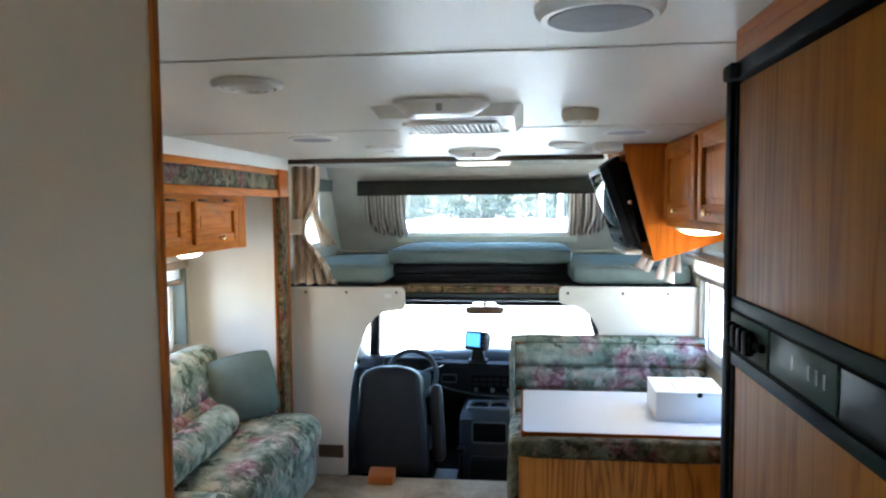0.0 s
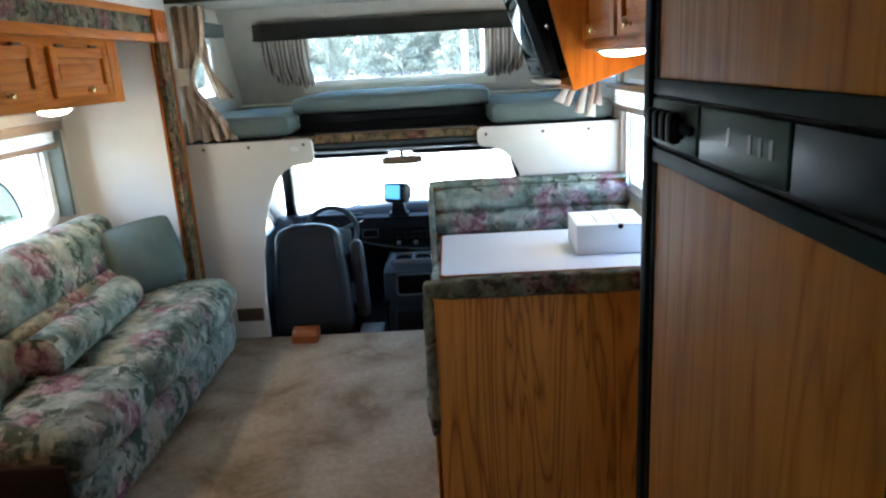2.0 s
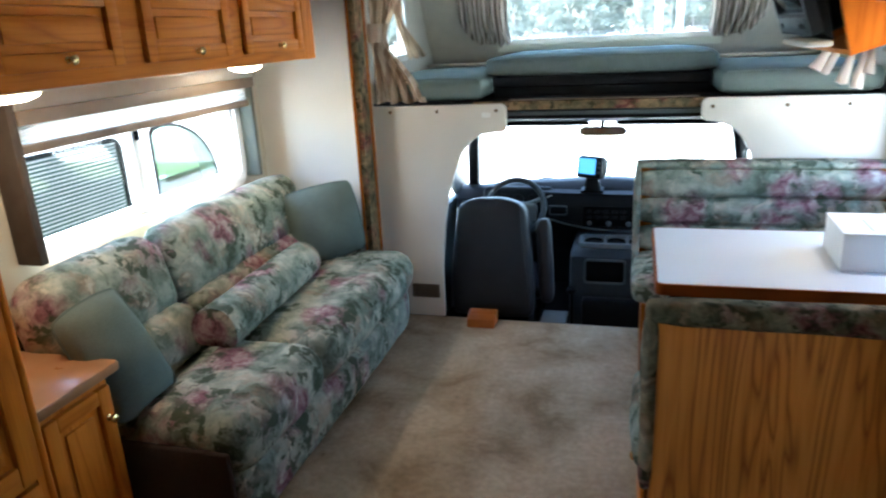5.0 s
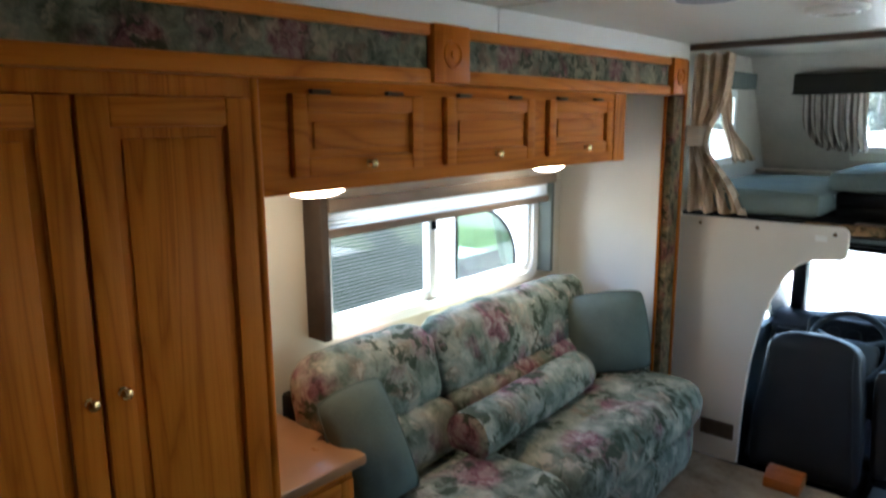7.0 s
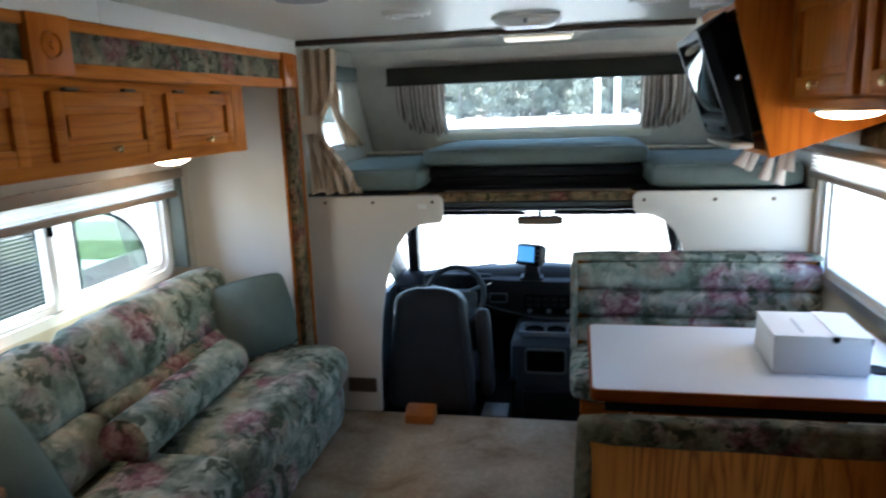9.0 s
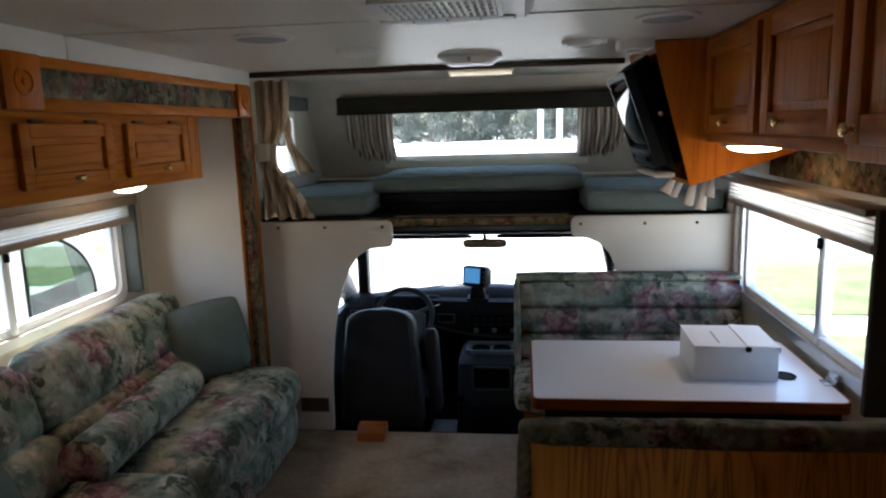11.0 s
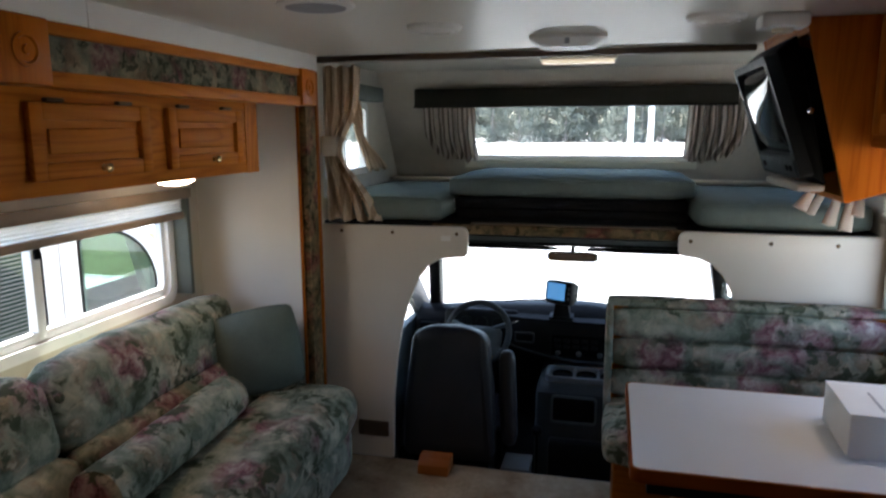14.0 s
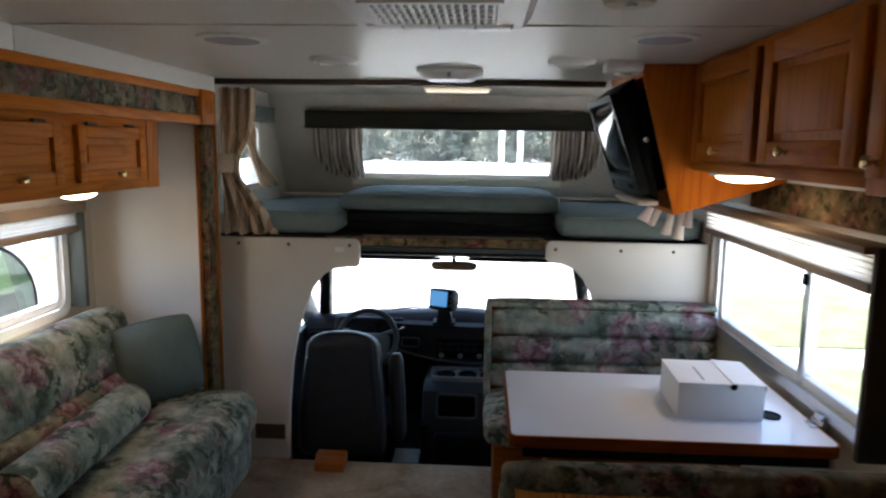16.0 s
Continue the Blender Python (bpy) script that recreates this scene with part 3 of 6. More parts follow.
# ---- over-cab bunk ----
BX0, BX1 = -1.15, 1.28
built("floor_bunk", box(BX0, BX1, PART + 0.08, 5.62, 1.120, 1.168), DARK_CLOTH, "dark bunk floor above the cab")
front = lambda z: 5.38 - (z - 1.45) * 0.62
WF = (-0.66, 0.66, 1.43, 1.76)
def slab(x0, x1, z0, z1, d0=0.0, d1=0.04):
    return prism([(front(z0) + d0, z0), (front(z1) + d0, z1), (front(z1) + d1, z1), (front(z0) + d1, z0)], 0, x0, x1)
def bunk_front():
    bm = ring([(BX0, 1.12), (BX1, 1.12), (BX1, CEIL), (BX0, CEIL)], [(WF[0], WF[2]), (WF[1], WF[2]), (WF[1], WF[3]), (WF[0], WF[3])], 1, 0.0, 0.04)
    for v in bm.verts:
        v.co.y += front(v.co.z)
    return bm
built("wall_bunk_front", bunk_front(), BUNK_WALL, "sloping grey carpeted front wall of the bunk")
WS = (4.30, 4.88, 1.38, 1.73)
def side(x0, x1):
    return join(box(x0, x1, PART + 0.03, WS[0], 1.12, CEIL), prism([(WS[1], 1.12), (front(1.12), 1.12), (front(CEIL), CEIL), (WS[1], CEIL)], 0, x0, x1),
                box(x0, x1, WS[0], WS[1], 1.12, WS[2]), box(x0, x1, WS[0], WS[1], WS[3], CEIL))
built("wall_bunk_left", side(BX0 - 0.04, BX0), BUNK_WALL, "grey carpeted side wall of the bunk")
built("wall_bunk_right", side(BX1, BX1 + 0.04), BUNK_WALL, "grey carpeted side wall of the bunk")
built("ceiling_bunk", box(BX0, BX1, PART + 0.002, 5.15, CEIL, CEIL + 0.04), BUNK_WALL, "grey carpeted ceiling over the bunk")


def tilted_frame(x0, x1, z0, z1, w, d0, d1):
    bm = ring(rounded(x0, x1, z0, z1, 0.03), rounded(x0 + w, x1 - w, z0 + w, z1 - w, 0.025), 1, d0, d1)
    for v in bm.verts:
        v.co.y += front(v.co.z)
    return bm


wf = tagged(new("window_front"), "wide front window of the bunk, daylight behind", "window", "", "structure")
part("window_frame", tilted_frame(WF[0] - 0.02, WF[1] + 0.02, WF[2] - 0.02, WF[3] + 0.02, 0.035, -0.012, 0.05), WHITE_METAL, wf)
part("window_sill", slab(WF[0] - 0.02, WF[1] + 0.02, WF[2] - 0.062, WF[2] - 0.021, -0.055, -0.002), SILL, wf, "pale cream sill")
g = part("pane", slab(WF[0], WF[1], WF[2], WF[3], 0.018, 0.022), GLASS, wf)
g.visible_shadow = False
for nm, xx in (("left", BX0 - 0.04), ("right", BX1)):
    w = tagged(new("window_bunk_" + nm), "small side window of the bunk", "window", "", "structure")
    part("window_frame", ring(rounded(WS[0] - 0.02, WS[1] + 0.02, WS[2] - 0.02, WS[3] + 0.02, 0.03), rounded(WS[0] + 0.015, WS[1] - 0.015, WS[2] + 0.015, WS[3] - 0.015, 0.03), 0, xx - 0.006, xx + 0.046), WHITE_METAL, w)
    part("mullion", box(xx + 0.012, xx + 0.03, 4.58, 4.60, WS[2], WS[3]), WHITE_METAL, w)
    g = part("pane", box(xx + 0.018, xx + 0.022, WS[0], WS[1], WS[2], WS[3]), GLASS, w)
    g.visible_shadow = False

val = thing("valance", (0, 5.15, 1.73), "long dark olive-grey padded valance over the bunk window", "valance")
part("board", box(-0.918, 0.835, 5.06, 5.16, 1.732, 1.830, 0.008), VALANCE, val)
part("welt", box(-0.923, 0.840, 5.055, 5.16, 1.724, 1.733, 0.003), VALANCE, val)
val2 = thing("valance", (BX0, 4.7, 1.74), "short dark grey-green valance over the bunk's side window", "valance")
part("board", box(BX0 + 0.001, BX0 + 0.075, 4.36, 4.98, 1.755, 1.835, 0.006), GREEN_BOARD, val2)


def drape(width, height, folds, depth, n_u=64, n_v=18, pinch=None, flare=0.0, seed=1):
    """A gathered cloth sheet hanging in the x,z plane from z=0 down; pinch gives (height share, narrowing)."""
    rnd = random.Random(seed)
    ph = [rnd.uniform(0, 6.28) for _ in range(4)]
    bm = bmesh.new()
    rows = []
    for j in range(n_v + 1):
        v = j / n_v
        w, sh = 1.0, 0.0
        if pinch:
            at, narrow = pinch
            k = math.exp(-((v - at) / 0.22) ** 2)
            w = 1 - narrow * k
            if v > at:
                sh = flare * ((v - at) / (1 - at)) ** 1.3
        row = []
        for i in range(n_u + 1):
            u = i / n_u
            a = depth * (0.55 + 0.45 * v) * (math.sin(2 * math.pi * folds * u + ph[0] + 0.6 * math.sin(3 * v + ph[1])) + 0.35 * math.sin(2 * math.pi * folds * 2.3 * u + ph[2]))
            x = width * (u * w) + sh * u + 0.006 * math.sin(7 * v + ph[3]) * u
            row.append(bm.verts.new((x, a, -height * v + 0.006 * math.sin(5 * u * folds + ph[1]))))
        rows.append(row)
    for p, q in zip(rows, rows[1:]):
        for i in range(n_u):
            bm.faces.new((p[i], p[i + 1], q[i + 1], q[i]))
    bmesh.ops.recalc_face_normals(bm, faces=bm.faces[:])
    return bm


def curtain(at, label, mat, bm, m, tie=None, group=""):
    t = thing("curtain", at, label, "curtain", group)
    ob = part("cloth", moved(bm, m), mat, t)
    s = ob.modifiers.new("thickness", "SOLIDIFY")
    s.thickness = 0.003
    if tie:
        part("tie", tie, TIE, t, "plain cream tie band")
    return t


curtain((-1.04, 4.24, 1.19), "cream striped cab curtain gathered and tied at the side", CREAM_CURTAIN,
        drape(0.19, 0.72, 4, 0.022, n_u=80, n_v=26, pinch=(0.55, 0.58), flare=0.10, seed=3), Matrix.Translation((-1.135, 4.245, 1.893)),
        ring(rounded(-1.143, -1.058, 4.210, 4.280, 0.028), rounded(-1.139, -1.062, 4.214, 4.276, 0.026), 2, 1.480, 1.572))
SIDE_Y, SLANT = 4.50, 0.24
# curtains at the bunk's front window, gathered into bunches at both ends
for k, x in enumerate((-0.895, 0.60)):
    bm = drape(0.31, 0.37, 6, 0.019, n_u=84, pinch=(0.95, 0.02), seed=7 + k)
    for v in bm.verts:
        u, d = min(1.0, max(0.0, v.co.x / 0.31)), min(1.0, max(0.0, -v.co.z / 0.37))
        far = 1 - u if k == 0 else u            # 1 at the edge away from the glass
        v.co.x += (0.31 * far * 0.20 * d ** 5) * (1 if k == 0 else -1)
        v.co.z *= 1 - 0.07 * far ** 4 - 0.03 * math.sin(u * 23 + k) * d
        v.co.y -= 0.035 * math.sin(math.pi * min(1, -v.co.z / 0.33))
    m = Matrix.Translation((x, 5.165, 1.760)) @ pose(0, 0, 0, 24, 0, 0)
    curtain((x + 0.13, 5.2, 1.45), "short grey striped curtain bunched beside the bunk window", GREY_CURTAIN, bm, m, None, "bunk window curtains")
bm = drape(0.16, 0.38, 3, 0.018, pinch=(0.50, 0.52), flare=0.10, seed=12)
for v in bm.verts:
    v.co.x += -v.co.z / 0.40 * SLANT
curtain((BX0, SIDE_Y + 0.2, 1.42), "striped curtain tied back at the bunk's side window", CREAM_CURTAIN, bm,
        Matrix.Translation((BX0 + 0.035, SIDE_Y, 1.757)) @ pose(0, 0, 0, 0, 0, 84), None)
# curtain stowed behind the television: its gathered end hangs out in stiff folds
t = thing("curtain", (1.05, 4.12, 1.26), "cream cab curtain bunched up below the television", "curtain")
folds = [((1.00, 1.385), (0.925, 1.290), 0.026), ((1.03, 1.375), (0.968, 1.270), 0.020), ((1.08, 1.375), (1.036, 1.228), 0.025), ((1.12, 1.375), (1.098, 1.205), 0.027), ((1.15, 1.38), (1.135, 1.265), 0.024)]
for k, ((xa, za), (xb, zb), r) in enumerate(folds):
    bm = tube([(xa, 4.13, za), (xa * 0.6 + xb * 0.4, 4.115, za * 0.6 + zb * 0.4 + 0.008), (xb, 4.10 + 0.012 * (k % 2), zb)], 0.014, 12)
    for v in bm.verts:
        f = (za - v.co.z) / (za - zb)
        axis = Vector((xa + (xb - xa) * f, 4.13 - 0.03 * f, v.co.z))
        wide = 0.8 + (r / 0.014 - 0.8) * max(0.0, f)
        v.co = Vector((axis.x + (v.co.x - axis.x) * wide, axis.y + (v.co.y - axis.y) * 0.8, v.co.z + 0.004 * math.sin(9 * v.co.x * 20)))
    part("fold", bm, STOWED, t)


def bunk_cushion(name, dims, label, mat=BUNK, r=0.035):
    t = thing(name, ((dims[0] + dims[1]) / 2, (dims[2] + dims[3]) / 2, dims[4]), label, "cushion", "bunk cushions")
    part("cover", soft(*dims, r=r, puff=0.008, lump=0.003), mat, t)
    x0, x1, y0, y1, z0, z1 = dims
    part("piping", tube([(x0 + 0.03, y0 + 0.004, z1 - 0.012), ((x0 + x1) / 2, y0 - 0.004, z1 - 0.006), (x1 - 0.03, y0 + 0.004, z1 - 0.012)], 0.004, 6), mat, t)
    return t


bunk_cushion("bunk_cushion", (-1.135, -0.555, 4.27, 5.22, 1.168, 1.292), "blue-grey cloth cushion at the bunk's side", r=0.045)
bunk_cushion("bunk_cushion", (0.57, 1.265, 4.27, 5.22, 1.168, 1.292), "blue-grey cloth cushion at the bunk's side", r=0.045)
bunk_cushion("bunk_cushion", (-0.585, 0.585, 4.46, 5.28, 1.272, 1.372), "blue-grey cloth mattress raised in the middle of the bunk", r=0.035)
sup = thing("folded_mattress", (0, 4.8, 1.168), "dark folded mattress base under the middle cushion", "mattress")
part("board", box(-0.545, 0.555, 4.50, 5.24, 1.168, 1.216, 0.006), DARK_CLOTH, sup)
part("board", box(-0.545, 0.555, 4.49, 5.24, 1.219, 1.270, 0.006), DARK_CLOTH, sup)
for x0, x1 in ((BX0 + 0.002, -0.60), (0.60, BX1 - 0.002)):
    built("trim_bunk_ledge", box(x0, x1, 5.30, 5.43, 1.292, 1.306, 0.004), CREAM_PLASTIC, "pale ledge strip along the bunk's front wall")
part("tag", box(-0.553, -0.549, 4.486, 4.489, 1.205, 1.262), WHITE_PLASTIC, sup, "small white tag")
bl = thing("bunk_light", (0.04, 4.40, 1.90), "lit slim lamp on the bunk ceiling", "lamp")
part("housing", box(-0.13, 0.21, 4.36, 4.46, 1.905, CEIL - 0.001, 0.006), WHITE_PLASTIC, bl)
part("diffuser", box(-0.12, 0.20, 4.352, 4.44, 1.893, 1.906, 0.004), TUBE_ON, bl, "glowing tube cover")

# ---- cab ----
CF = -0.30
built("floor_cab", box(-0.98, 0.98, PART + 0.012, 5.65, CF - 0.05, CF), CAB_MAT, "dark mat on the lower cab floor")
built("wall_cab_step", box(-0.98, 0.98, PART - 0.03, PART - 0.0005, CF - 0.05, -0.062), CAB_GREY, "riser between coach floor and cab floor")
built("wall_firewall", box(-0.98, 0.98, 5.60, 5.65, CF, 0.40), DASH, "dark firewall below the dashboard")
built("ceiling_cab", box(-0.98, 0.98, PART + 0.075, 5.05, 1.095, 1.115), CAB_GREY, "grey cab headliner")
for nm, xa, xb in (("left", -1.02, -0.98), ("right", 0.98, 1.02)):
    built("wall_cab_" + nm, join(box(xa, xb, PART + 0.03, 5.65, CF, 0.42), box(xa, xb, PART + 0.03, 4.42, 0.42, 1.12),
                                prism([(5.36, 0.42), (5.65, 0.42), (4.98, 1.0), (4.66, 1.0)], 0, xa, xb), box(xa, xb, 4.42, 5.0, 1.0, 1.12)), CAB_GREY, "grey cab door with its window frame")
    w = tagged(new("window_cab_" + nm), "cab door window", "window", "", "structure")
    g = part("pane", prism([(4.42, 0.42), (5.36, 0.42), (4.66, 1.0), (4.42, 1.0)], 0, (xa + xb) / 2 - 0.002, (xa + xb) / 2 + 0.002), GLASS, w)
    g.visible_shadow = False
wind = lambda z: 5.50 - (z - 0.48) * 1.38
ws = tagged(new("windscreen"), "wide windscreen flooded with daylight", "windscreen", "", "structure")
inner = lambda z: 0.85 - 0.333 * (z - 0.5)      # half width between the pillars, narrowing upwards


def leaning(bm, about):
    """Shears a part in towards the middle as it rises, by the pillars' lean."""
    for v in bm.verts:
        v.co.x *= (inner(v.co.z) + 0.05) / about
    return bm


g = part("pane", leaning(prism([(wind(0.40), 0.40), (wind(1.02), 1.02), (wind(1.02) + 0.005, 1.02), (wind(0.40) + 0.005, 0.40)], 0, -0.90, 0.90), 0.90), GLASS, ws)
g.visible_shadow = False
for s in (-1, 1):
    part("pillar", leaning(prism([(wind(0.36) - 0.05, 0.36), (wind(1.03) - 0.05, 1.03), (wind(1.03) + 0.05, 1.03), (wind(0.36) + 0.05, 0.36)], 0, min(s * 0.85, s * 0.93), max(s * 0.85, s * 0.93), 0.01), 0.90), DASH, ws, "dark windscreen pillar")
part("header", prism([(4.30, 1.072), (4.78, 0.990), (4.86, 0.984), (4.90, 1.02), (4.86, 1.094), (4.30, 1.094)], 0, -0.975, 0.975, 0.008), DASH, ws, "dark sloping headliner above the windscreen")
for x0, x1 in ((-0.60, -0.05), (0.10, 0.64)):
    t = thing("sun_visor", ((x0 + x1) / 2, 4.70, 0.98), "dark folded-up sun visor under the headliner", "sun visor", "sun visors")
    part("flap", moved(soft(x0, x1, -0.075, 0.075, -0.010, 0.010, 0.009, 0.002, 0.001), Matrix.Translation((0, 4.70, 0.992)) @ pose(0, 0, 0, -10, 0, 0)), BLACK_TRIM, t)
    part("hinge", rod((x0 + 0.02, 4.775, 0.972), (x0 + 0.02, 4.785, 0.995), 0.008), DASH, t)
mir = thing("rear_view_mirror", (0.02, 4.84, 0.92), "black rear-view mirror hung from the windscreen", "mirror")
part("housing", soft(-0.112, 0.150, 4.815, 4.855, 0.902, 0.954, 0.02, 0.002, 0.0), BLACK_TRIM, mir)
part("glass", moved(box(-0.120, 0.120, -0.0015, 0.0015, -0.020, 0.020), Matrix.Translation((0.019, 4.8135, 0.928)) @ pose(0, 0, 0, 3, 0, 0)), MIRROR, mir, "mirror glass")
part("stem", rod((0.019, 4.845, 0.945), (0.019, 4.87, 1.010), 0.011), BLACK_TRIM, mir)

# dash
dash = thing("dashboard", (0, 5.35, 0), "curved charcoal dashboard below the windscreen", "dashboard")
prof = [(5.62, 0.40), (5.36, 0.475), (5.24, 0.470), (5.17, 0.42), (5.155, 0.36), (5.20, 0.22), (5.24, 0.08), (5.62, 0.08)]
bm = bmesh.new()
cols = []
for i in range(37):
    x = -0.96 + 1.92 * i / 36
    lift = 0.035 * math.exp(-((x + 0.52) / 0.26) ** 2) + 0.085 * math.exp(-((x - 0.05) / 0.46) ** 2)
    bow = -0.05 * math.cos(x * 1.4) + 0.05
    cols.append([bm.verts.new((x, y + bow, z + (lift if 1 <= k <= 3 else 0))) for k, (y, z) in enumerate(prof)])
for a, b in zip(cols, cols[1:]):
    for k in range(len(prof)):
        j = (k + 1) % len(prof)
        bm.faces.new((a[k], a[j], b[j], b[k]))
bm.faces.new(cols[0]), bm.faces.new(cols[-1])
bmesh.ops.recalc_face_normals(bm, faces=bm.faces[:])
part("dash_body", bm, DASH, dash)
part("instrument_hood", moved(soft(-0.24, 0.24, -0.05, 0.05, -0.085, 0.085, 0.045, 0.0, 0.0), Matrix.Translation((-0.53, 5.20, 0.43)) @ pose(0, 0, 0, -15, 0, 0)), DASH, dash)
for gx in (-0.63, -0.53, -0.43):
    part("gauge", lathe([(0.040, 0), (0.040, 0.004), (0.034, 0.006), (0.033, 0.003), (0.001, 0.003)], pose(gx, 5.148, 0.44, 75, 0, 0), 20), DASH, dash)
def pod_edge(x):
    """Height of the lower edge of the dash front, which sweeps up towards both ends."""
    return 0.262 + 0.30 * (x - 0.12) ** 2
bm = bmesh.new()
cols = []
for i in range(33):
    x = -0.40 + 1.22 * i / 32
    bow = 0.06 * ((x - 0.15) / 0.6) ** 2
    lo, hi = pod_edge(x), 0.500 - 0.035 * max(0, (x - 0.1) / 0.7) ** 2
    ring_pts = [(5.16, lo - 0.02), (5.075, lo), (5.055, lo + 0.025), (5.065, (lo + hi) / 2), (5.075, hi - 0.04), (5.10, hi - 0.008), (5.16, hi + 0.004)]
    cols.append([bm.verts.new((x, y + bow, z)) for y, z in ring_pts])
for a, b in zip(cols, cols[1:]):
    for k in range(6):
        bm.faces.new((a[k], b[k], b[k + 1], a[k + 1]))
bmesh.ops.recalc_face_normals(bm, faces=bm.faces[:])
part("centre_pod", bm, DASH, dash, "curved black dash front")
part("pod_rim", tube([(x / 100, 5.060 + 0.06 * ((x / 100 - 0.15) / 0.6) ** 2, pod_edge(x / 100) + 0.004) for x in range(-38, 82, 6)], 0.007, 6), CAB_GREY, dash, "grey lip along the dash's lower edge")
part("radio_panel", box(-0.10, 0.22, 5.050, 5.064, 0.295, 0.425, 0.006), BLACK_TRIM, dash)
for k in range(5):
    for r in range(2):
        part("button", box(-0.08 + k * 0.052, -0.045 + k * 0.052, 5.044, 5.051, 0.345 + r * 0.036, 0.366 + r * 0.036, 0.003), DASH, dash)
for kx in (-0.06, 0.06, 0.18):
    part("knob", lathe([(0.017, 0), (0.015, 0.014), (0.001, 0.015)], pose(kx, 5.052, 0.315, 90, 0, 0), 14), CAB_GREY, dash)
for kx in (-0.26, 0.33):
    part("air_vent", ring(rounded(kx - 0.06, kx + 0.06, 0.355, 0.42, 0.012), rounded(kx - 0.05, kx + 0.05, 0.364, 0.411, 0.008), 1, 5.062, 5.080), CAB_DARK, dash)
for vx in (-0.86, 0.42, 0.78):
    part("air_vent", box(vx - 0.06, vx + 0.06, 5.150, 5.175, 0.36, 0.42, 0.006), BLACK_TRIM, dash)

sw = thing("steering_wheel", (-0.53, 5.10, 0.40), "dark grey four-spoke steering wheel", "steering wheel")
SWM = Matrix.Translation((-0.520, 4.98, 0.428)) @ pose(0, 0, 0, 62, 0, 0)
bm = bmesh.new()
n, k = 40, 10
rows = [[bm.verts.new(((0.183 + 0.018 * math.cos(2 * math.pi * j / k)) * math.cos(2 * math.pi * i / n), (0.183 + 0.018 * math.cos(2 * math.pi * j / k)) * math.sin(2 * math.pi * i / n), 0.018 * math.sin(2 * math.pi * j / k))) for j in range(k)] for i in range(n)]
for i in range(n):
    for j in range(k):
        bm.faces.new((rows[i][j], rows[(i + 1) % n][j], rows[(i + 1) % n][(j + 1) % k], rows[i][(j + 1) % k]))
part("rim", moved(bm, SWM), CAB_DARK, sw)
part("hub", moved(soft(-0.135, 0.135, -0.145, 0.035, -0.04, 0.012, 0.050, 0.006, 0.0), SWM), CAB_GREY, sw, "grey padded hub")
for a in (20, 160, 215, 325):
    part("spoke", moved(rod((0.06 * math.cos(radians(a)), 0.05 * math.sin(radians(a)), -0.012), (0.178 * math.cos(radians(a)), 0.178 * math.sin(radians(a)), 0.0), 0.014), SWM), CAB_GREY, sw)
part("column", rod(SWM @ Vector((0, 0, -0.03)), SWM @ Vector((0, 0, -0.24)), 0.045, 16, 0.06), DASH, sw)
part("stalk", rod((-0.45, 5.04, 0.43), (-0.29, 5.02, 0.50), 0.006), STEEL, sw, "bright gear stalk")

gps = thing("monitor", (-0.07, 5.26, 0.50), "small rear-view monitor with a lit blue screen on the dash", "monitor")
GM = Matrix.Translation((-0.055, 5.10, 0.667)) @ pose(0, 0, 0, -8, 0, -26) @ Matrix.Diagonal((1.02, 0.9, 0.98, 1))
part("case", moved(join(box(-0.080, 0.080, -0.035, 0.045, -0.072, 0.068, 0.014), box(-0.06, 0.06, 0.045, 0.12, -0.055, 0.05, 0.014)), GM), DASH, gps)
part("screen", moved(box(-0.068, 0.048, -0.039, -0.036, -0.045, 0.054), GM), BLUE_SCREEN, gps, "lit blue picture")
part("bezel", moved(ring(rounded(-0.076, 0.056, -0.055, 0.062, 0.01), rounded(-0.068, 0.048, -0.045, 0.054, 0.006), 1, -0.044, -0.0355), GM), BLACK_TRIM, gps)
for kz in (-0.03, 0.0, 0.03):
    part("button", moved(box(0.061, 0.074, -0.039, -0.035, kz - 0.009, kz + 0.009, 0.002), GM), CAB_GREY, gps)
part("bracket", join(prism([(-0.10, 0.515), (0.005, 0.515), (-0.015, 0.612), (-0.085, 0.612)], 1, 5.09, 5.17, 0.006), box(-0.12, 0.02, 5.08, 5.20, 0.505, 0.520, 0.005)), DASH, gps, "dark stand")
part("cable", tube([(-0.09, 5.17, 0.585), (-0.16, 5.22, 0.588), (-0.27, 5.25, 0.575), (-0.40, 5.26, 0.555)], 0.005), BLACK_TRIM, gps)

con = thing("engine_cover", (0.06, 4.8, CF), "blue-grey plastic engine cover with cup holders and an open bin", "engine cover")
part("cover", prism([(4.62, CF), (4.70, 0.205), (4.76, 0.240), (5.16, 0.236), (5.24, 0.18), (5.24, CF)], 0, -0.15, 0.40, 0.03), CAB_DARK, con)
part("lower_panel", box(-0.07, 0.30, 4.585, 4.66, CF, -0.02, 0.015), DASH, con, "black lower panel")
TY = Matrix.Translation((0.09, 4.93, 0.242))
part("tray", moved(join(ring(rounded(-0.20, 0.24, -0.155, 0.05, 0.04), rounded(-0.180, 0.220, -0.135, 0.032, 0.03), 2, -0.006, 0.026), box(-0.185, 0.225, -0.14, 0.04, -0.010, 0.004)), TY), TRAY_GREY, con, "grey moulded tray with a raised rim")
for cx in (-0.11, 0.02, 0.15):
    part("cup_holder", moved(lathe([(0.056, 0), (0.056, 0.012), (0.047, 0.013), (0.045, 0.002), (0.001, 0.002)], None, 20), TY @ Matrix.Translation((cx + 0.002, -0.052, 0.004))), BLACK_TRIM, con, "dark round cup holder")
